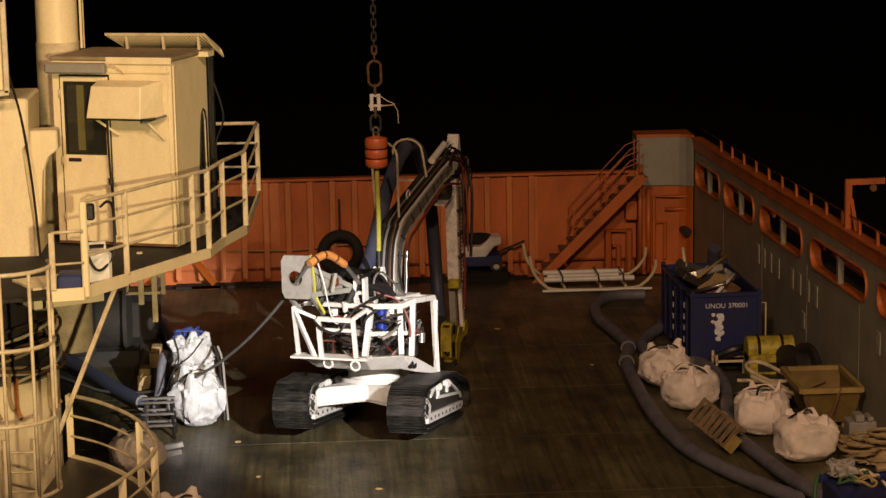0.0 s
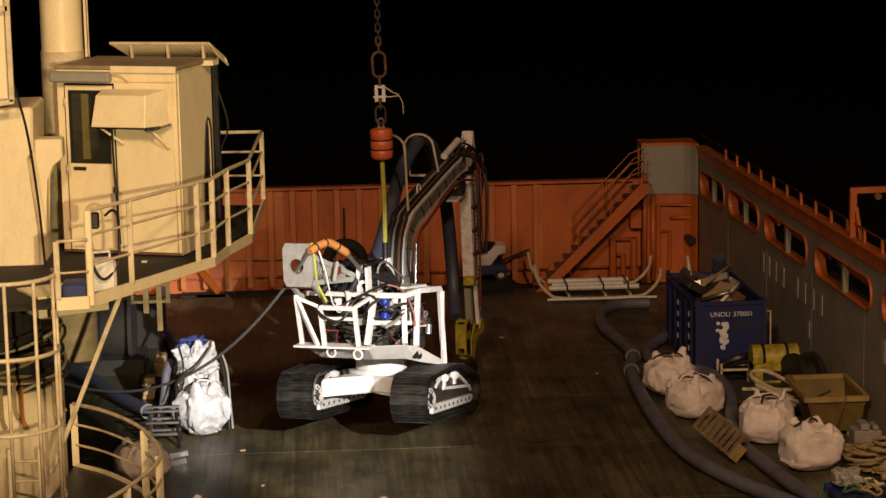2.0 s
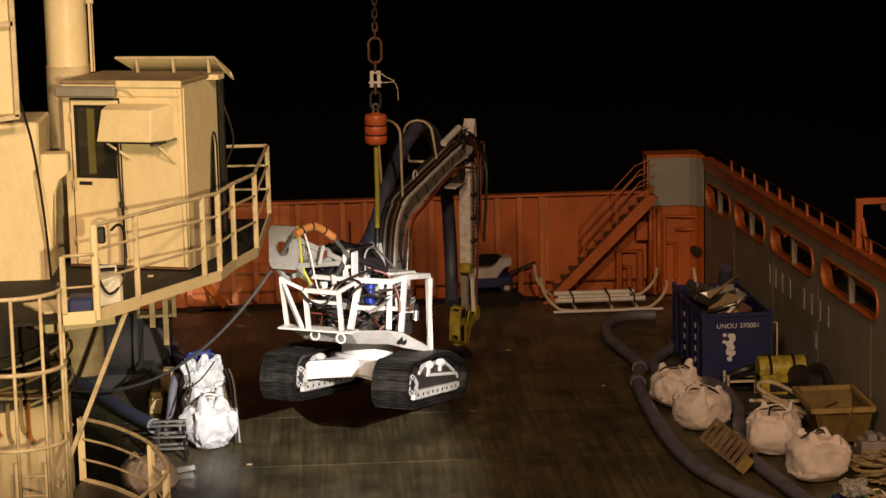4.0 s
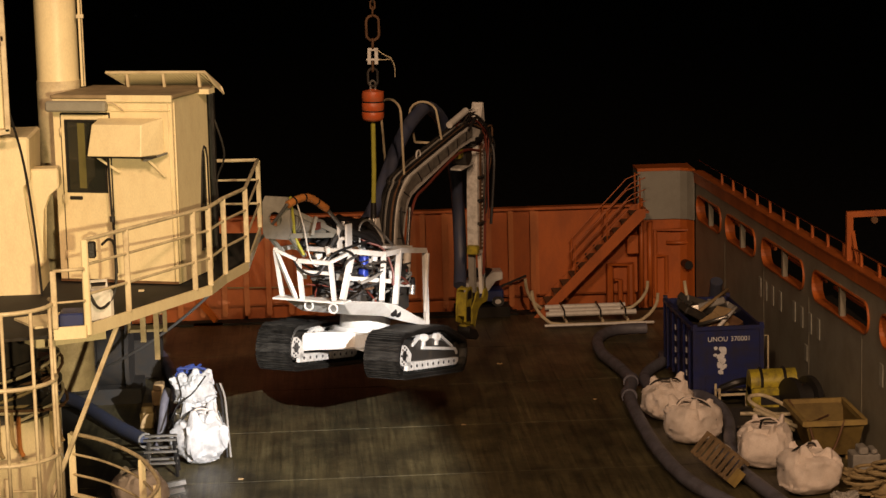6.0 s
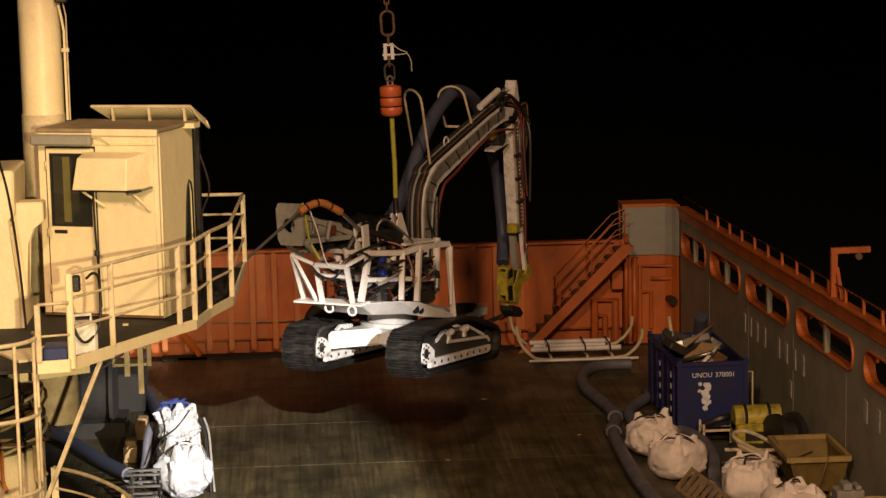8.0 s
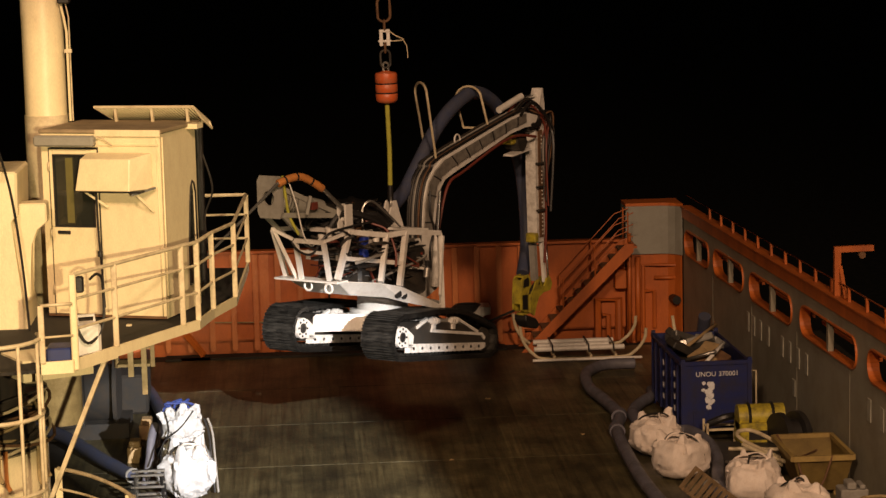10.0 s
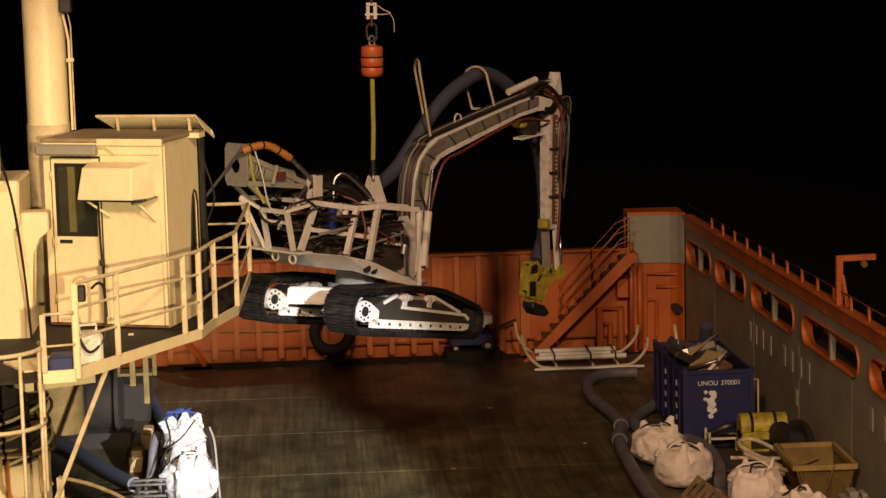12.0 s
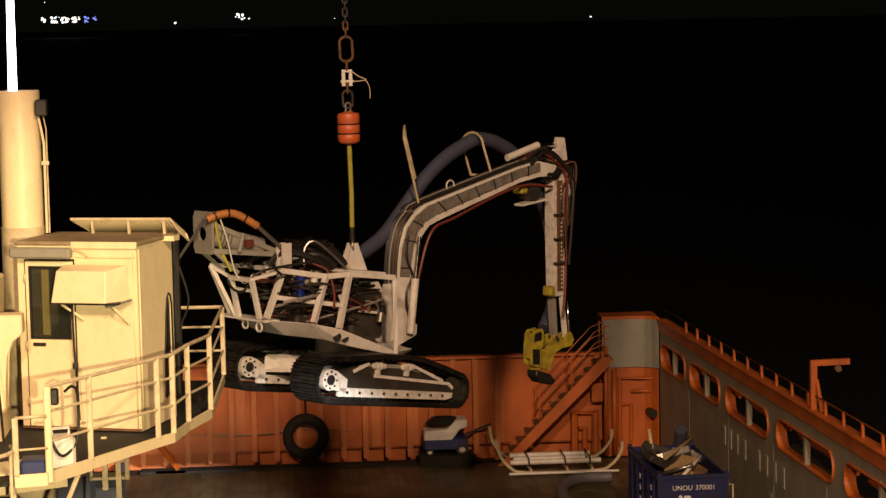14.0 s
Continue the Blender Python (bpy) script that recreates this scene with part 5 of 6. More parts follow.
def undercarriage():
    ya, yb, zc = -1.42, 1.66, 0.41
    n = 50
    shoe = B()
    bx(shoe, -0.31, 0.31, -0.081, 0.081, -0.022, 0.03)
    bx(shoe, -0.16, 0.16, -0.06, 0.06, 0.031, 0.08)
    for y in (-0.055, 0.0, 0.055):
        bx(shoe, -0.31, 0.31, y - 0.011, y + 0.011, -0.05, -0.023)
    shoe_me = mesh_of("shoe", shoe, M_TRACK)
    for xc, out in ((1.14, 1), (-0.783, -1)):
        tr = new("track")
        tr.parent = DIG
        tagged(tr, "black steel crawler track")
        for (y, z), a in track_loop(n):
            o = new("shoe", shoe_me)
            o.parent = tr
            o.matrix_basis = LV @ Matrix.Translation((xc, y, z)) @ Matrix.Rotation(a, 4, "X")
        # white track frame
        bm = B()
        plate_x(bm, [(-1.15, 0.18), (1.55, 0.18), (1.6, 0.36), (1.3, 0.50), (0.4, 0.64), (-0.8, 0.64), (-1.2, 0.45)], xc - 0.2, xc + 0.2)
        part("track_frame", lv(bm), M_DARK, DIG, "dark track frame")
        for sx in (1, -1):
            xo = xc + sx * 0.26
            bm = B()
            plate_x(bm, [(-1.19, 0.145), (1.42, 0.145), (1.58, 0.19), (1.58, 0.27), (-1.19, 0.29)], min(xo, xo - sx * 0.06), max(xo, xo - sx * 0.06))
            part("roller_guard", lv(bm), M_SCUFF, DIG, "scuffed white roller guard")
            bm = B()
            for k in range(9):
                y = -1.0 + k * 0.29
                cyl(bm, (xo + sx * 0.001, y, 0.215), (xo + sx * 0.012, y, 0.215), 0.026, 10)
            tagged(part("guard_hole", lv(bm), M_BLACK, DIG), kind="stuff")
            bm = B()
            cyl(bm, (xo - sx * 0.1, ya, zc), (xo + sx * 0.01, ya, zc), 0.175, 20)
            plate_x(bm, [(ya - 0.05, zc - 0.14), (ya + 0.40, zc - 0.20), (ya + 0.40, zc + 0.02), (ya + 0.14, zc + 0.15)], min(xo, xo - sx * 0.08), max(xo, xo - sx * 0.08))
            part("sprocket_cover", lv(bm), M_SCUFF, DIG, "scuffed white sprocket housing")
            bm = B()
            cyl(bm, (xo + sx * 0.012, ya, zc), (xo + sx * 0.03, ya, zc), 0.085, 14)
            for k in range(8):
                t = k * math.pi / 4
                cyl(bm, (xo + sx * 0.012, ya + 0.135 * math.cos(t), zc + 0.135 * math.sin(t)), (xo + sx * 0.024, ya + 0.135 * math.cos(t), zc + 0.135 * math.sin(t)), 0.02, 6)
            tagged(part("hub_bolt", lv(bm), M_BLACK, DIG), kind="stuff")
            part("idler", lv(made(cyl, (xo - sx * 0.12, yb, 0.32), (xo - sx * 0.08, yb, 0.32), 0.22, 20)), M_DARK, DIG)
            bm = B()
            beam(bm, (xo - sx * 0.06, -0.85, 0.56), (xo - sx * 0.06, -0.5, 0.70), 0.05)
            beam(bm, (xo - sx * 0.06, 0.55, 0.70), (xo - sx * 0.06, 1.35, 0.46), 0.05)
            beam(bm, (xo - sx * 0.06, -0.35, 0.50), (xo - sx * 0.06, 1.5, 0.42), 0.05)
            beam(bm, (xo - sx * 0.06, 1.5, 0.42), (xo - sx * 0.06, 1.62, 0.34), 0.05)
            part("frame_rim", lv(bm), M_WHITE, DIG, "white frame rim")
            bm = B()
            plate_x(bm, [(-0.95, 0.50), (1.4, 0.43), (0.9, 0.60), (0.4, 0.70), (-0.5, 0.70)], xo - sx * 0.10 - 0.008, xo - sx * 0.10 + 0.008)
            part("frame_web", lv(bm), M_GREYP, DIG, "dirty grey frame web")
            for y in (-0.28, 0.42):
                bm = B()
                cyl(bm, (xo - sx * 0.05, y - 0.10, 0.665), (xo - sx * 0.05, y + 0.16, 0.665), 0.05, 12)
                for q in (-0.05, 0.04):
                    cyl(bm, (xo - sx * 0.05, y + q, 0.665), (xo - sx * 0.05, y + q + 0.03, 0.665), 0.068, 12)
                bx(bm, xo - sx * 0.05 - 0.03, xo - sx * 0.05 + 0.03, y - 0.05, y + 0.04, 0.52, 0.64)
                part("carrier_roller", lv(bm), M_SCUFF, DIG)
    # cross frame and swing ring
    bm = B()
    # four legs that slope from the ring's seat down to the track frames
    half = [(-0.56, -1.08), (-0.30, -0.90), (0.18, -0.52), (0.66, -0.90), (0.92, -1.08), (0.92, -0.55), (0.62, -0.2), (0.62, 0.2), (0.92, 0.55), (0.92, 1.0), (0.62, 0.86), (0.18, 0.52), (-0.26, 0.86), (-0.56, 1.0), (-0.56, 0.55), (-0.26, 0.2), (-0.26, -0.2), (-0.56, -0.55)]
    vs = slab(bm, half, 0.40, 0.70)
    for v in vs:
        if abs(v.co.x - 0.18) > 0.6:
            v.co.z -= 0.07
    part("cross_frame", lv(bm), M_WHITE, DIG, "white cross frame", bevel=0.035)
    part("ring_flange", lv(made(cyl, (0.18, 0, 0.69), (0.18, 0, 0.76), 0.56, 32)), M_WHITE, DIG)
    part("swing_ring", lv(made(cyl, (0.18, 0, 0.75), (0.18, 0, 0.98), 0.44, 32)), M_WHITE, DIG)


def post(parent, a, b, w=0.075):
    part("frame_bar", made(beam, a, b, w), M_WHITE, parent)


def upper():
    # belly pan
    rim = [(-0.86, -1.62, 1.56), (0.36, -1.86, 1.63), (0.75, -1.19, 1.54), (0.76, -0.62, 1.40), (0.80, 0.55, 0.90), (0.30, 1.35, 0.82), (-0.85, 0.95, 1.02)]
    low = [(-0.70, -1.25, 1.30), (0.30, -1.42, 1.33), (0.62, -0.85, 1.24), (0.72, -0.40, 1.09), (0.78, 0.55, 0.83), (0.25, 1.32, 0.76), (-0.80, 0.92, 0.95)]
    bm = B()
    a, b = [bm.verts.new(p) for p in rim], [bm.verts.new(p) for p in low]
    for i in range(7):
        bm.faces.new((a[i], a[(i + 1) % 7], b[(i + 1) % 7], b[i]))
    bm.faces.new(b), bm.faces.new(a[::-1])
    part("belly_pan", bm, M_WHITE, DIG, "white belly pan", bevel=0.012)
    bm = B()
    cyl(bm, (0.70, -0.50, 1.23), (0.735, -0.51, 1.24), 0.075, 14)
    cyl(bm, (0.705, -0.66, 1.27), (0.745, -0.67, 1.28), 0.07, 14)
    part("pan_hole", bm, M_BLACK, DIG)
    for x, y, z in ((-0.3, -1.76, 1.5), (0.2, -1.86, 1.5)):
        part("tow_ring", made(tube, ring_pts((x, y, z), 0.075, 14, "y"), 0.018, 6, close=True), M_WHITE, DIG)
    # tube frame
    R = {"ftl": (-0.71, -2.13, 2.46), "low": (-0.86, -1.62, 1.58), "lowin": (-0.52, -1.78, 1.60), "f2tl": (-0.36, -1.99, 2.28), "f2tr": (0.25, -2.03, 2.28), "f2bl": (-0.38, -1.83, 1.62), "f2br": (0.22, -1.86, 1.64),
         "fmid": (0.37, -1.48, 2.40), "midb": (0.36, -1.83, 1.65), "p3t": (0.61, -0.78, 2.27), "p3b": (0.75, -1.17, 1.55), "p2t": (0.70, -0.36, 2.28), "p2b": (0.74, -0.63, 1.41),
         "ftr": (0.74, 0.57, 2.15), "fbr": (0.78, 0.55, 0.87), "bl": (-0.86, 0.7, 2.12), "bll": (-0.86, 0.75, 1.0), "tl2": (-0.86, -1.3, 2.38)}
    for p, q in (("ftl", "low"), ("f2tl", "f2tr"), ("f2tl", "f2bl"), ("f2tr", "f2br"), ("fmid", "midb"), ("fmid", "p3t"), ("p3t", "p2t"), ("p3t", "p3b"), ("p2t", "p2b"), ("p2t", "ftr"), ("ftr", "fbr"), ("bl", "bll"), ("ftl", "tl2"), ("tl2", "bl")):
        post(DIG, R[p], R[q], 0.085 if p in ("fmid", "p3t", "p2t") else 0.07)

    def mid(p, q, t):
        return Vector(R[p]).lerp(Vector(R[q]), t)

    post(DIG, mid("fmid", "midb", 0.55), mid("p2t", "p2b", 0.58), 0.07)
    post(DIG, mid("f2tl", "f2bl", 0.28), mid("f2tr", "f2br", 0.28), 0.05)
    post(DIG, R["ftl"], R["lowin"], 0.06)
    post(DIG, R["ftl"], mid("ftl", "f2tl", 0.9), 0.05)
    post(DIG, R["ftr"], R["bl"], 0.07)
    post(DIG, R["fmid"], R["tl2"], 0.07)
    post(DIG, (0.37, -1.48, 2.40), (0.25, -2.0, 2.3), 0.05)
    post(DIG, (0.79, 0.48, 1.1), (0.79, 0.60, 2.1), 0.04)
    bm = B()
    bx(bm, -0.55, 0.55, -0.55, 0.5, -0.02, 0.02, Matrix.Translation((-0.05, 0.1, 2.26)) @ pose(0, 0, 0, -7.5))
    part("top_deck", bm, M_WHITE, DIG, "white top plate")
    part("rear_step", made(bx, -0.9, 0.4, -1.9, -1.6, 1.59, 1.62), M_WHITE, DIG)
    # machinery inside
    rnd = random.Random(2)
    bm = B()
    bx(bm, -0.55, 0.35, -1.2, -0.3, 1.4, 2.05)
    part("engine_block", bm, M_DARK, DIG, "dark engine block", bevel=0.05)
    bm = B()
    bx(bm, -0.6, 0.45, -0.15, 0.6, 1.1, 1.9)
    part("pump_block", bm, M_DARK, DIG, bevel=0.06)
    part("filter", made(cyl, (0.42, -1.18, 1.95), (0.42, -1.15, 2.28), 0.085, 16), M_BRIGHTBLUE, DIG, "bright blue filter cylinder")
    part("filter", made(cyl, (0.35, -0.75, 1.6), (0.35, -0.75, 1.9), 0.09, 14), M_BLACK, DIG)
    for k in range(54):
        x, y, z = rnd.uniform(-0.55, 0.62), rnd.uniform(-1.5, 0.5), rnd.uniform(1.5, 2.2)
        z -= 0.13 * y
        if rnd.random() < 0.5:
            bm = made(cyl, (x, y, z - 0.09), (x, y + rnd.uniform(-.05, .05), z + 0.07), rnd.uniform(0.03, 0.07), 10)
        else:
            bm = made(bx, x - 0.06, x + 0.06, y - 0.08, y + 0.06, z - 0.07, z + 0.07)
        part("valve", bm, (M_STEEL, M_BLACK, M_GREYP, M_WHITE, M_RUSTY)[k % 5], DIG)
    for k in range(6):
        part("plug", made(cyl, (0.5, -0.02 + 0.07 * k, 1.62 - 0.012 * k), (0.56, -0.02 + 0.07 * k, 1.62 - 0.012 * k), 0.022, 8), M_WHITE, DIG)
    for k in range(44):
        p = [(rnd.uniform(-0.6, 0.7), rnd.uniform(-1.7, 0.55), rnd.uniform(1.35, 2.2)) for _ in range(4)]
        p = [(x, y, z - 0.13 * y) for x, y, z in p]
        part("hydraulic_hose", made(tube, smooth_path(p, 5), rnd.choice((0.014, 0.02, 0.026)), 6), (M_BLACK, M_BLACK, M_DARK, M_GREYP, M_DARK, M_RED)[k % 6], DIG)
    # bundle of black hoses on top
    for k in range(16):
        y0 = -1.3 + 0.06 * k
        x0 = rnd.uniform(-0.55, 0.2)
        pts = [(x0 - 0.2, y0 - 0.35, 2.45), (x0 - 0.1, y0 - 0.1, 2.62 + rnd.uniform(-0.12, 0.1)), (x0 + 0.12, y0 + 0.3, 2.58 + rnd.uniform(-0.12, 0.1)), (x0 + 0.2, y0 + 0.6, 2.36)]
        part("hose", made(tube, smooth_path(pts, 6), rnd.choice((0.03, 0.045, 0.06)), 8), M_BLACK, DIG)
    bm = B()
    blob(bm, 0.42, 0.5, 0.5, 41, 0.16, seg=32, rings=20)
    bmesh.ops.translate(bm, verts=bm.verts[:], vec=(-0.25, -0.62, 2.34))
    part("hose_wrapping", bm, M_GLOSSY, DIG, "glossy black wrapped hose bundle")
    for z in (2.74, 3.18):
        part("canister_frame", made(beam, (-0.34, -2.36, z), (0.02, -1.2, 2.62), 0.05, 0.08), M_LGREY, DIG)
    part("canister_frame", made(beam, (-0.1, -2.0, 2.72), (-0.05, -1.95, 3.02), 0.05, 0.05), M_LGREY, DIG)
    part("white_loop", made(tube, smooth_path([(0.25, -0.95, 2.4), (0.22, -0.9, 2.72), (0.3, -0.75, 2.82), (0.42, -0.5, 2.6), (0.55, -0.3, 2.35)], 6), 0.02, 6), M_STEEL, DIG)
    part("accumulator", made(cyl, (-0.35, -1.15, 2.62), (-0.1, -0.35, 2.55), 0.17, 18), M_DARK, DIG, "dark pressure tank")
    # grey umbilical termination: plate with round hole, canister and orange restrictor
    bm = B()
    c0 = Vector((-0.53, -2.42, 3.03))
    outer = [(-0.25, -0.34), (0.25, -0.36), (0.25, 0.33), (0.04, 0.30), (-0.02, 0.22), (-0.2, 0.36), (-0.25, 0.34)]
    n = 24
    ho = [(-0.02 + 0.12 * math.cos(2 * math.pi * k / n), 0.12 * math.sin(2 * math.pi * k / n) - 0.02) for k in range(n)]
    sq = []
    for k in range(n):
        a = 2 * math.pi * k / n
        c, s = math.cos(a), math.sin(a)
        q = 0.25 / max(abs(c), abs(s) * 0.72)
        sq.append((q * c, q * s))
    for y in (0, 0.05):
        vi = [bm.verts.new(c0 + Vector((u, y, v))) for u, v in ho]
        vo = [bm.verts.new(c0 + Vector((u, y, v))) for u, v in sq]
        for k in range(n):
            j = (k + 1) % n
            bm.faces.new((vi[k], vi[j], vo[j], vo[k]) if y else (vi[k], vo[k], vo[j], vi[j]))
        if y == 0:
            fi, fo = vi, vo
    for k in range(n):
        j = (k + 1) % n
        bm.faces.new((fi[k], fi[j], vi[j], vi[k])), bm.faces.new((fo[k], vo[k], vo[j], fo[j]))
    part("termination_plate", bm, M_GREYP, DIG, "pale grey plate with a round hole")
    for x in (-0.72, -0.34):
        part("plate_leg", made(beam, (x, -2.36, 2.75), (x + 0.05, -1.9, 2.35), 0.06), M_LGREY, DIG)
    part("canister", made(cyl, (-0.45, -2.3, 2.98), (-0.25, -1.45, 2.74), 0.16, 20), M_LGREY, DIG, "grey canister")
    for k in range(4):
        q = 0.1 + 0.07 * k
        p = Vector((-0.45, -2.3, 2.98)).lerp(Vector((-0.25, -1.45, 2.74)), q)
        d = (Vector((-0.25, -1.45, 2.74)) - Vector((-0.45, -2.3, 2.98))).normalized()
        part("clamp_band", made(cyl, p, p + d * 0.02, 0.17, 20), M_STEEL, DIG)
    part("red_valve", made(bx, -0.2, -0.08, -1.85, -1.72, 2.78, 2.9), M_RED, DIG)
    pts = smooth_path([(-0.26, -2.52, 3.27), (-0.18, -2.3, 3.34), (-0.1, -2.05, 3.33), (0.03, -1.72, 3.12)], 8)
    part("bend_restrictor", made(tube, pts, 0.062, 12, 0.08), M_OHOSE, DIG, "orange segmented bend restrictor")
    for k in (5, 12, 19):
        d = (pts[k + 1] - pts[k]).normalized()
        part("restrictor_band", made(cyl, pts[k] - d * 0.015, pts[k] + d * 0.015, 0.07, 12), M_BLACK, DIG)
    part("umbilical_tail", made(cyl, (0.03, -1.72, 3.12), (0.12, -1.3, 2.74), 0.035, 10), M_STEEL, DIG)
    bm = B()
    for x in (0.05, 0.2):
        bx(bm, x - 0.02, x + 0.02, -1.36, -1.18, 2.36, 2.82)
    bx(bm, 0.05, 0.2, -1.3, -1.24, 2.55, 2.6)
    part("tail_clamp", bm, M_WHITE, DIG)
    part("yellow_sling", made(tube, smooth_path([(-0.3, -2.35, 3.38), (-0.28, -2.3, 3.0), (-0.3, -2.2, 2.7), (-0.2, -2.1, 2.4)], 5), 0.025, 6), M_SLING, DIG)
    part("white_line", made(tube, smooth_path([(-0.22, -2.3, 3.3), (-0.15, -2.2, 2.9), (-0.1, -2.1, 2.4), (-0.05, -1.95, 2.2), (0.1, -1.9, 2.35)], 5), 0.012, 6), M_WHITE, DIG)
    part("loose_cable", made(tube, smooth_path([(-0.5, -1.95, 2.35), (-0.3, -2.05, 2.15), (0.0, -2.02, 2.08), (0.2, -1.8, 2.4), (0.4, -0.9, 2.5)], 6), 0.022, 6), M_BLACK, DIG)
    part("red_line", made(tube, smooth_path([(0.0, -0.9, 2.8), (0.25, -0.85, 2.5), (0.55, -0.7, 2.35), (0.74, -0.72, 2.0), (0.76, -0.75, 1.75)], 6), 0.02, 6), M_RED, DIG)
    # lifting eye
    bm = B()
    for x in (-0.24, -0.11):
        plate_x(bm, [(0.18, 2.24), (0.68, 2.2), (0.55, 2.5), (0.48, 2.68), (0.38, 2.68), (0.30, 2.5)], x, x + 0.035)
    part("lifting_eye", bm, M_WHITE, DIG, "white lifting eye")


def boom():
    b = new("boom")
    b.parent = DIG
    tagged(b, "white cranked boom with hose trays")
    x0, x1 = -0.62, -0.30
    outer = [(1.45, 0.92), (1.48, 1.5), (1.55, 2.01), (1.61, 2.50), (1.74, 2.85), (1.94, 3.05), (2.22, 3.22), (4.49, 3.76), (5.0, 3.84), (5.45, 3.74)]
    inner = [(1.85, 0.92), (1.90, 1.5), (1.93, 1.97), (2.04, 2.45), (2.14, 2.70), (2.30, 2.85), (2.58, 2.93), (4.49, 3.47), (5.0, 3.56), (5.45, 3.54)]
    bm = B()
    plate_x(bm, outer + inner[::-1], x0, x1)
    part("boom_box", bm, M_WHITE, b, bevel=0.01)

    def tween(k, t):
        a, c = Vector(outer[k]), Vector(inner[k])
        return a.lerp(c, t)

    # grey tray on both sides, with dark straps
    for xa, xb in ((x1 + 0.002, x1 + 0.035), (x0 - 0.035, x0 - 0.002)):
        bm = B()
        plate_x(bm, [tuple(tween(k, 0.12)) for k in range(2, 9)] + [tuple(tween(k, 0.66)) for k in range(8, 1, -1)], xa, xb)
        part("hose_tray", bm, M_TRAY, b, "dirty grey hose tray")
        for k, t in ((2, 0.3), (3, 0.4), (4, 0.6), (6, 0.1), (6, 0.3), (6, 0.5), (6, 0.7), (6, 0.9), (7, 0.4)):
            p = [Vector(outer[k]).lerp(Vector(outer[k + 1]), t), Vector(inner[k]).lerp(Vector(inner[k + 1]), t)]
            p = [p[0].lerp(p[1], 0.08), p[0].lerp(p[1], 0.70)]
            xm = xb + 0.004 if xa > 0 or xa > -0.5 else xa - 0.004
            part("strap", made(beam, (xm, p[0].x, p[0].y), (xm, p[1].x, p[1].y), 0.012, 0.022), M_BLACK, b)
    # black hoses over the back of the boom
    for k in range(8):
        x = x0 + 0.02 + 0.04 * k
        pts = [(x, 1.5, 1.3)] + [(x, o[0] - 0.03, o[1] + 0.03 + 0.01 * (k % 2)) for o in outer[2:9]] + [(x, 5.35, 3.85), (x, 5.6, 3.6)]
        part("boom_hose", made(tube, smooth_path(pts, 4), 0.024, 6), (M_BLACK, M_DARK, M_BLACK, M_GREYP, M_BLACK, M_BLACK, M_RUSTY, M_BLACK)[k], b)
    part("boom_hose", made(tube, smooth_path([(x1 + 0.03, 1.75, 1.2), (x1 + 0.06, 1.7, 1.7), (x1 + 0.05, 1.85, 2.0), (x1 + 0.06, 1.72, 2.3), (x1 + 0.05, 1.75, 2.7)], 6), 0.022, 6), M_BLACK, b)
    part("boom_hose", made(tube, smooth_path([(x1 + 0.02, 2.0, 1.9), (x1 + 0.05, 2.3, 2.72), (x1 + 0.03, 2.9, 2.95), (x1 + 0.03, 4.4, 3.40), (x1 + 0.04, 5.3, 3.35)], 6), 0.026, 6), M_RED, b, "rust red hose")
    # foot bracket and lift cylinders
    bm = B()
    plate_x(bm, [(0.9, 0.85), (1.5, 0.80), (1.92, 0.95), (1.95, 1.12), (1.75, 1.3), (1.4, 1.9), (1.2, 1.9)], 0.0 + x0 - 0.05, x0 - 0.015)
    plate_x(bm, [(0.9, 0.85), (1.5, 0.80), (1.92, 0.95), (1.95, 1.12), (1.75, 1.3), (1.4, 1.9), (1.2, 1.9)], x1 + 0.015, x1 + 0.05)
    part("foot_bracket", bm, M_WHITE, b, "white boom foot bracket")
    for x in (x0 - 0.12, x1 + 0.12):
        c = part("lift_cylinder", made(cyl, (x, 1.72, 1.0), (x, 1.86, 1.95), 0.07, 14), M_WHITE, b, "white lift cylinder")
        part("rod", made(cyl, (x, 1.86, 1.95), (x, 1.97, 2.68), 0.035, 12), M_CHROME, c, "chromed rod")
    c = part("stick_cylinder", made(cyl, (-0.46, 4.35, 3.92), (-0.46, 5.13, 4.12), 0.065, 14), M_WHITE, b, "white stick cylinder")
    part("rod", made(cyl, (-0.46, 5.13, 4.12), (-0.46, 5.62, 4.10), 0.035, 12), M_CHROME, c)
    part("tray_ring", made(tube, ring_pts((-0.46, 2.95, 3.5), 0.09, 14, "x"), 0.016, 6, close=True), M_WHITE, b)
    # hose hoops
    for pr, pl, tr, tl, h in (((-0.36, 2.12, 3.2), (-1.02, 2.75, 3.2), (-0.20, 1.65, 4.40), (-0.90, 2.29, 4.40), 0.19), ((-0.42, 3.93, 3.62), (-0.98, 3.93, 3.62), (-0.44, 3.74, 4.18), (-1.00, 3.74, 4.18), 0.22)):
        pr, pl, tr, tl = Vector(pr), Vector(pl), Vector(tr), Vector(tl)
        pts = [pr]
        for k in range(9):
            t = math.pi * k / 8
            pts.append((tr + tl) / 2 + (tr - tl) / 2 * math.cos(t) + Vector((0, 0, h * math.sin(t))))
        part("hose_hoop", made(tube, pts + [pl], 0.022, 8), M_RAIL, b, "pale tubular hose hoop")
        part("hoop_foot", made(beam, pr, pl, 0.04), M_RAIL, b)
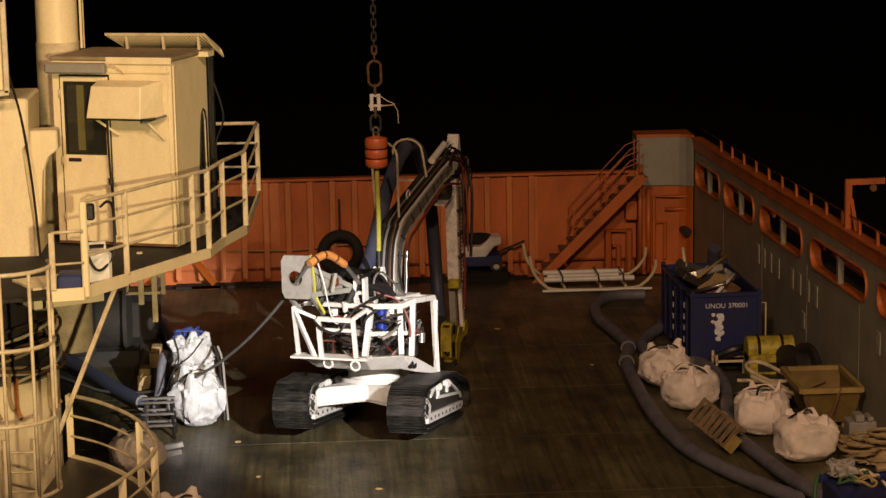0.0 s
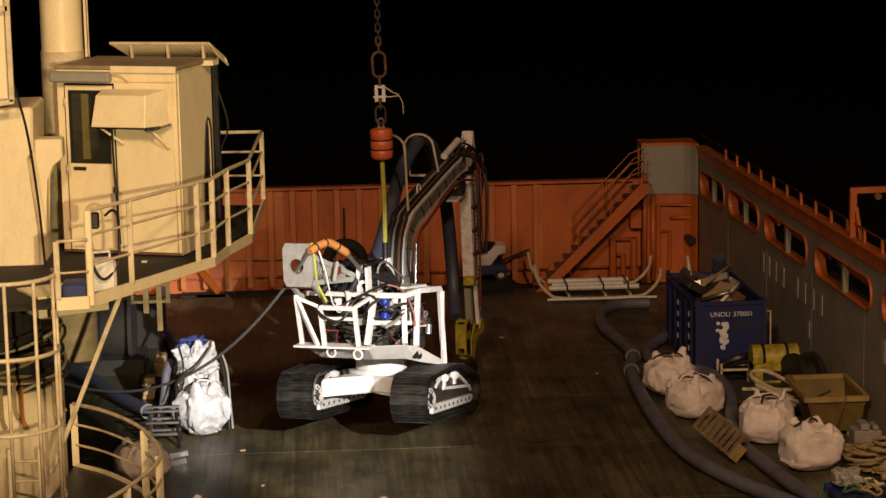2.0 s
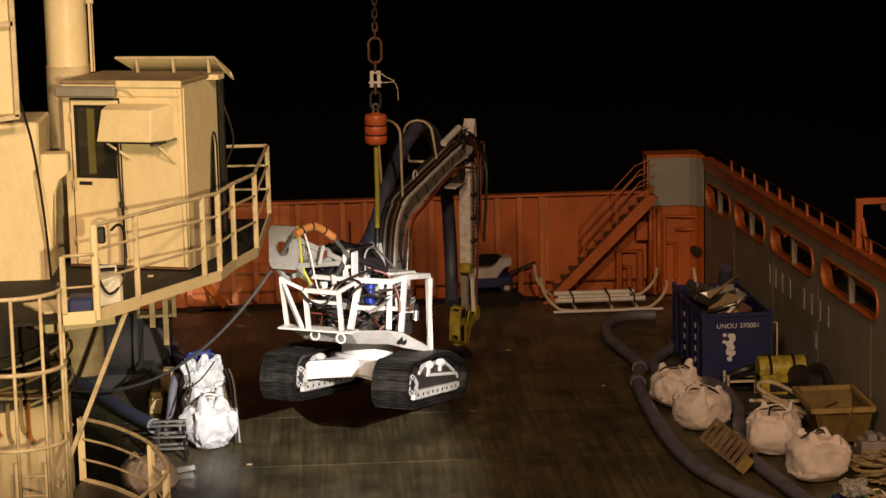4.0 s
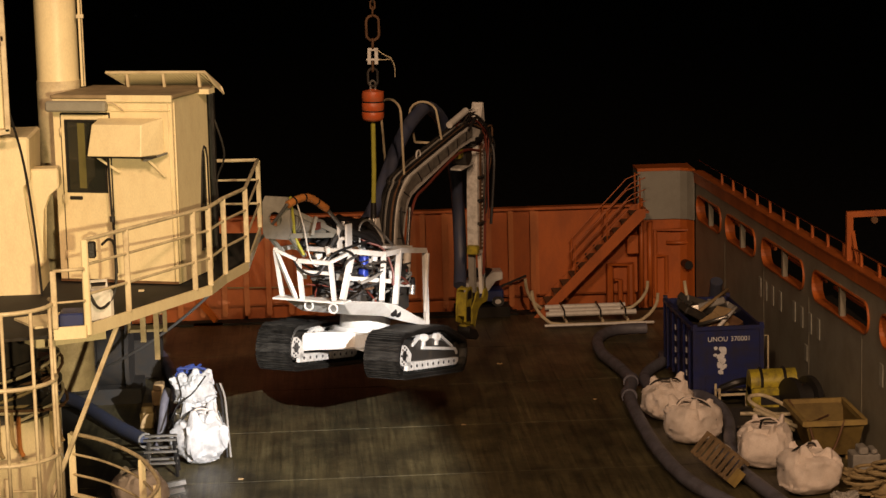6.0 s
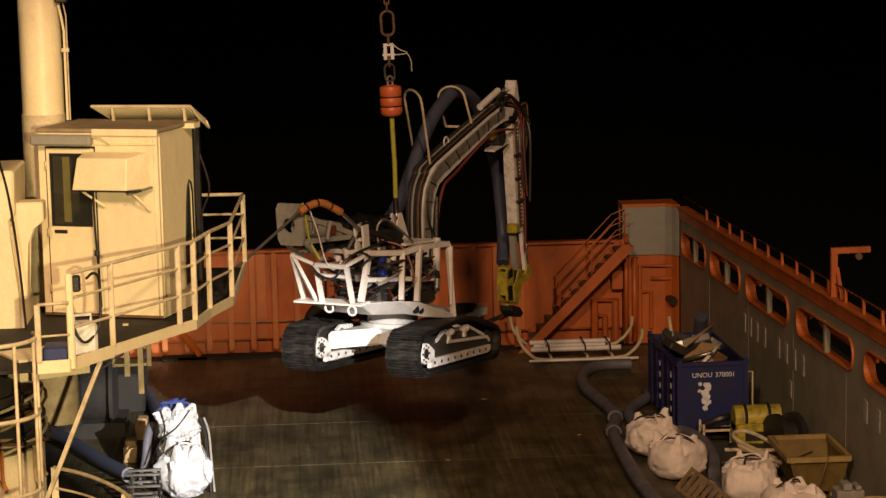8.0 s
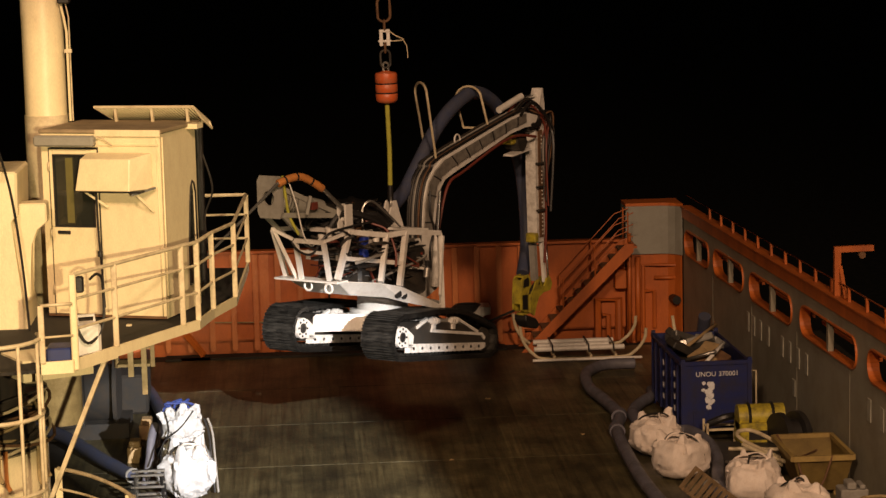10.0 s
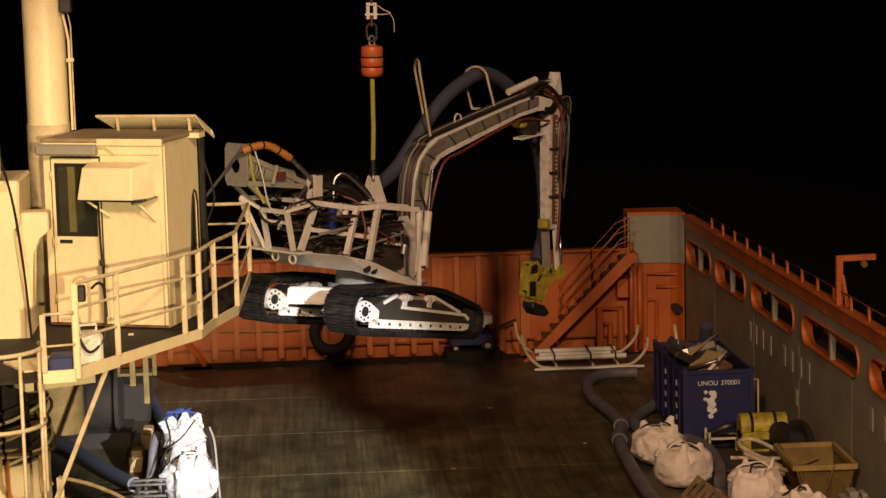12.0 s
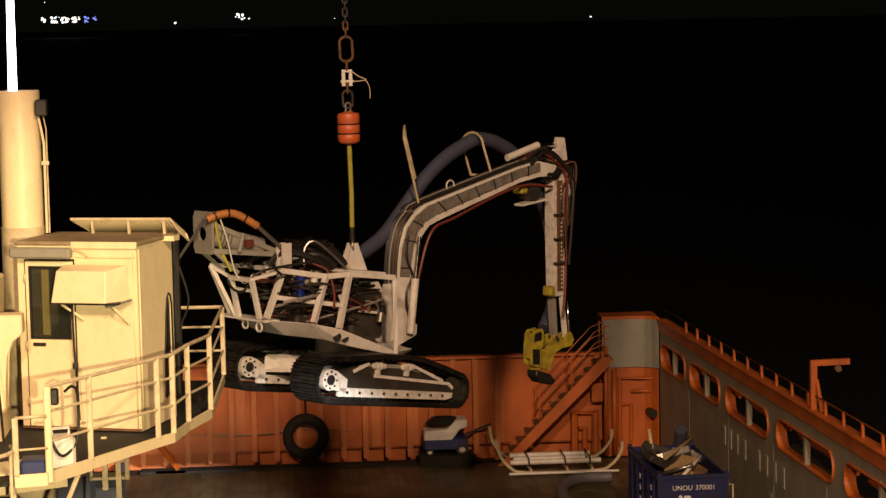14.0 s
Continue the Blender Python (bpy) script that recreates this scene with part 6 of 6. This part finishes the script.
    # suction hose over the hoops
    pts = [(-0.60, 0.7, 2.35), (-0.66, 1.12, 2.46), (-0.7, 1.6, 2.70), (-0.72, 2.12, 3.18), (-0.74, 2.64, 3.66), (-0.75, 3.15, 4.0), (-0.76, 3.68, 4.22), (-0.78, 3.98, 4.27), (-0.82, 4.45, 4.17), (-0.88, 5.0, 3.88), (-0.96, 5.55, 3.3), (-1.02, 5.95, 2.6), (-1.03, 6.1, 1.8), (-0.96, 6.0, 1.1), (-0.8, 5.6, 0.65)]
    part("suction_hose", made(tube, smooth_path(pts, 16), 0.125, 14, 0.035), M_BHOSE, b, "blue grey corrugated suction hose")


def stick():
    s = new("stick")
    s.parent = DIG
    tagged(s, "white dipper stick with yellow grab")
    x0, x1 = -0.56, -0.34
    bm = B()
    plate_x(bm, [(5.40, 3.60), (5.48, 3.80), (5.60, 3.95), (5.63, 4.12), (5.66, 4.24), (5.72, 4.24), (5.75, 4.0), (5.78, 3.85), (5.78, 3.45), (5.88, 3.2), (5.88, 2.98), (5.74, 2.75), (5.70, 1.5), (5.66, 1.3), (5.42, 1.3), (5.40, 2.5)], x0, x1)
    part("stick_box", bm, M_SCUFF, s, "scuffed white stick", bevel=0.01)
    part("rivet_strip", made(bx, x1 + 0.002, x1 + 0.02, 5.49, 5.63, 1.4, 3.45), M_RUSTY, s)
    bm = B()
    for k in range(26):
        z = 1.45 + 0.075 * k
        bx(bm, x1 + 0.021, x1 + 0.027, 5.575, 5.605, z, z + 0.03)
    tagged(part("rivet", bm, M_WHITE, s), kind="stuff")
    part("stick_hose", made(tube, smooth_path([(x1 + 0.05, 5.5, 3.75), (x1 + 0.06, 5.7, 3.4), (x1 + 0.05, 5.68, 2.4), (x1 + 0.05, 5.66, 1.5), (x1 + 0.04, 5.6, 0.9)], 6), 0.024, 6), M_RED, s)
    for k in range(5):
        part("stick_hose", made(tube, smooth_path([(-0.55 + 0.06 * k, 5.2, 3.7 + 0.04 * k), (-0.5 + 0.06 * k, 5.55, 3.95 - 0.05 * k), (-0.45 + 0.05 * k, 5.82 + 0.02 * k, 3.75), (-0.4 + 0.04 * k, 5.85, 3.2), (-0.4 + 0.02 * k, 5.78, 2.6)], 6), 0.018, 6), (M_BLACK, M_RED, M_BLACK, M_BLACK, M_RUSTY)[k], s)
    bm = B()
    blob(bm, 0.16, 0.24, 0.34, 44, 0.25, seg=24, rings=14)
    bmesh.ops.translate(bm, verts=bm.verts[:], vec=(-0.44, 5.36, 3.42))
    part("hose_knot", bm, M_GLOSSY, s, "black knot of hoses at the joint")
    rnd = random.Random(9)
    for k in range(9):
        x = -0.62 + 0.05 * k
        pts = [(x, 4.75 + rnd.uniform(-0.2, 0.1), 3.80), (x, 5.1, 3.98 + rnd.uniform(-0.05, 0.1)), (x + 0.04, 5.45, 3.86 + rnd.uniform(-0.1, 0.1)), (x + rnd.uniform(0, 0.2), 5.75, 3.55 + rnd.uniform(-0.1, 0.1)), (x + 0.1, 5.62 + rnd.uniform(-0.1, 0.15), 3.1), (x + 0.08, 5.6, 2.7 - 0.1 * k)]
        part("stick_hose", made(tube, smooth_path(pts, 5), rnd.choice((0.016, 0.024, 0.03)), 6), (M_BLACK, M_DARK, M_BLACK, M_RED)[k % 4], s)
    for z in (1.9, 2.35, 2.8):
        part("hose_clip", made(bx, x1 + 0.0, x1 + 0.06, 5.40, 5.72, z, z + 0.04), M_DARK, s)
    part("pivot_pin", made(cyl, (x0 - 0.06, 5.52, 3.66), (x1 + 0.06, 5.52, 3.66), 0.09, 14), M_DARK, s)
    part("lower_link", made(beam, (-0.5, 5.5, 1.3), (-0.5, 5.55, 0.55), 0.12, 0.1), M_GREYP, s)
    part("lower_link", made(beam, (-0.4, 5.66, 1.3), (-0.4, 5.75, 0.5), 0.07), M_WHITE, s)
    part("rod", made(cyl, (-0.36, 5.78, 1.2), (-0.36, 5.82, 0.5), 0.02, 8), M_CHROME, s)
    part("yellow_clamp", made(bx, -0.52, -0.30, 5.28, 5.42, 1.32, 1.50), M_YELLOW, s, "yellow clamp box", bevel=0.02)
    g = new("grab")
    g.parent = s
    tagged(g, "scuffed yellow grab bucket")
    for xa in (-0.54, -0.36):
        bm = B()
        plate_x(bm, [(4.84, 0.66), (4.90, 0.72), (5.08, 0.74), (5.13, 0.68), (5.12, 0.50), (5.06, 0.36), (5.05, 0.02), (4.92, 0.04), (4.80, 0.10), (4.80, 0.36)], xa, xa + 0.03)
        plate_x(bm, [(5.12, 0.0), (5.13, 0.32), (5.26, 0.44), (5.34, 0.58), (5.44, 0.60), (5.42, 0.50), (5.50, 0.44), (5.64, 0.44), (5.72, 0.58), (5.84, 0.60), (5.92, 0.46), (5.86, 0.34), (5.60, 0.32), (5.44, 0.26), (5.34, 0.10), (5.26, -0.08)], xa, xa + 0.03)
        part("grab_cheek", bm, M_YELLOW, g)
    bm = B()
    bx(bm, -0.509, -0.361, 4.82, 4.85, 0.2, 0.66), bx(bm, -0.509, -0.361, 4.9, 5.06, 0.70, 0.73), bx(bm, -0.509, -0.361, 5.13, 5.18, 0.02, 0.34), bx(bm, -0.509, -0.361, 4.9, 5.3, -0.02, 0.02)
    part("grab_plate", bm, M_YELLOW, g)
    part("grab_cylinder", made(cyl, (-0.48, 5.62, 0.5), (-0.48, 5.18, 0.22), 0.06, 12), M_DARK, g)
    bm = B()
    plate_x(bm, [(4.87, 0.52), (5.06, 0.52), (5.07, 0.66), (5.02, 0.69), (4.90, 0.66)], -0.328, -0.318)
    part("grab_window", bm, M_BLACK, g)
    bm = B()
    plate_x(bm, [(4.84, 0.10), (5.01, 0.08), (5.01, 0.36), (4.84, 0.38)], -0.328, -0.318)
    part("grab_window", bm, M_BLACK, g)
    bm = B()
    plate_x(bm, [(4.92, -0.01), (5.28, -0.13), (5.42, -0.28), (5.30, -0.34), (5.02, -0.26), (4.90, -0.12)], -0.57, -0.30)
    part("rubber_lip", bm, M_BLACK, g, "black rubber lip", bevel=0.02)
    # valve and light plate under the boom tip
    part("tip_valve", made(bx, -0.6, -0.35, 4.6, 4.85, 3.25, 3.42), M_YELLOW, s, "small yellow valve", bevel=0.03)
    part("tip_drum", made(cyl, (-0.62, 4.9, 3.28), (-0.3, 4.9, 3.28), 0.16, 16), M_DARK, s)
    part("tip_plate", made(beam, (-0.45, 4.62, 3.05), (-0.45, 5.25, 3.12), 0.22, 0.04), M_WHITE, s)


undercarriage()
upper()
boom()
stick()


# ---- lifting gear: origin at the digger's eye, z along the sling ----
GEAR = thing("lifting_gear", "yellow sling, orange float and crane chain above the digger", "lifting gear")


def gear():
    part("sling", made(tube, [(0, 0, 0.28), (0.012, 0, 0.9), (0.0, 0, 1.76)], 0.04, 8), M_SLING, GEAR, "yellow green round sling")
    part("sling_sleeve", made(cyl, (0, 0, 0.06), (0, 0, 0.34), 0.055, 10, 0.045), M_BLACK, GEAR)
    part("shackle", made(tube, ring_pts((0, 0, 0.02), 0.11, 16, "x"), 0.022, 8, close=True), M_STEEL, GEAR)
    bm = B()
    prof = [(0.06, 1.74), (0.15, 1.76), (0.185, 1.80), (0.19, 1.90), (0.178, 1.915), (0.178, 1.935), (0.19, 1.95), (0.19, 2.06), (0.178, 2.075), (0.178, 2.095), (0.19, 2.11), (0.19, 2.22), (0.178, 2.26), (0.10, 2.28), (0.05, 2.30)]
    rings = [[bm.verts.new((r * math.cos(2 * math.pi * k / 24), r * math.sin(2 * math.pi * k / 24), z)) for k in range(24)] for r, z in prof]
    for a, b in zip(rings, rings[1:]):
        for k in range(24):
            j = (k + 1) % 24
            bm.faces.new((a[k], a[j], b[j], b[k])).smooth = True
    bm.faces.new(rings[0][::-1]), bm.faces.new(rings[-1])
    f = part("float", bm, M_BUOY, GEAR, "scuffed orange cylindrical float")
    for z in (1.925, 2.085):
        part("float_band", made(tube, ring_pts((0, 0, z), 0.183, 24, "z"), 0.012, 6, close=True), M_BLACK, f)

    def link(z, h, w, plane, r=0.022, material=M_RUSTY):
        pts = []
        for k in range(16):
            t = 2 * math.pi * k / 16
            u = (w / 2) * math.cos(t)
            v = (h / 2 - w / 2) * (1 if math.sin(t) > 0 else -1) + (w / 2) * math.sin(t)
            pts.append((u, 0, z + v) if plane else (0, u, z + v))
        part("chain_link", made(tube, pts, r, 8, close=True), material, GEAR)

    z = 2.36
    link(z, 0.16, 0.09, 1, 0.02, M_STEEL)
    link(z + 0.14, 0.30, 0.17, 1, 0.022, M_DARK)
    link(z + 0.32, 0.16, 0.09, 0, 0.02)
    bm = B()
    for x in (-0.06, 0.06):
        bx(bm, x - 0.03, x + 0.03, -0.03, 0.03, 2.72, 2.95)
    bx(bm, -0.09, 0.09, -0.035, 0.035, 2.95, 3.0)
    cyl(bm, (-0.11, 0, 2.80), (0.11, 0, 2.80), 0.025, 10)
    part("swivel_clevis", bm, M_WHITE, GEAR, "white swivel clevis", bevel=0.006)
    part("tag_line", made(tube, smooth_path([(0.09, 0, 2.96), (0.2, 0, 2.88), (0.32, 0, 2.82), (0.2, 0, 2.8), (0.1, 0, 2.8)], 4), 0.01, 6), M_RAIL, GEAR)
    part("tag_line", made(tube, smooth_path([(0.3, 0, 2.83), (0.37, 0, 2.7), (0.38, 0, 2.5)], 4), 0.008, 6), M_RAIL, GEAR)
    link(3.07, 0.16, 0.10, 0)
    link(3.34, 0.42, 0.22, 1, 0.024)
    zz = 3.62
    for k in range(36):
        link(zz, 0.15, 0.078, k % 2, 0.015, M_DARK if k > 1 else M_RUSTY)
        zz += 0.112
    part("load_wire", made(cyl, (0, 0, zz), (0, 0, zz + 14), 0.02, 8), M_STEEL, GEAR)


gear()


# ---- umbilical: short stiff lengths, from the restrictor to the deck ----
N_CABLE = 40
CABLE = []
bm = B()
cyl(bm, (0, 0, -0.165), (0, 0, 0.165), 0.025, 12, 0.0262)
CABLE_ME = mesh_of("cable_length", bm, M_CABLE)
for i in range(N_CABLE):
    CABLE.append(tagged(new("cable_length", CABLE_ME), "grey umbilical cable length hanging from the digger", "cable", "umbilical"))


def cable_rows():
    rows = [[] for _ in CABLE]
    anchor = Vector((-5.8, 43.5, 0.1))
    slack = ((0, 1.65), (3, 1.55), (5.5, 1.0), (7.5, 0.3), (12.5, 0.05), (14, 0.05))
    for t, *r in DIGGER:
        a = pose(*r) @ Vector((-0.26, -2.56, 3.27))
        sag = float(np.interp(t, [q[0] for q in slack], [q[1] for q in slack]))
        pts = []
        for i in range(N_CABLE + 1):
            q = i / N_CABLE
            p = a.lerp(anchor, q)
            p.z = max(p.z - 4 * sag * q * (1 - q) * (1 - 0.35 * q), 0.04)
            pts.append(p)
        for i in range(N_CABLE):
            d = pts[i + 1] - pts[i]
            rows[i].append((t, Matrix.Translation((pts[i] + pts[i + 1]) / 2) @ d.to_track_quat("Z", "Y").to_matrix().to_4x4()))
    return list(zip(CABLE, rows))



build_planks()


# ---- what moves ----
def motions():
    walk(DIG, [(t, pose(*r)) for t, *r in DIGGER])
    walk(GEAR, [(t, pose(x, y, z, 0, a, 0)) for t, x, y, z, a in LIFT])
    for ob, rows in cable_rows():
        walk(ob, rows)


motions()
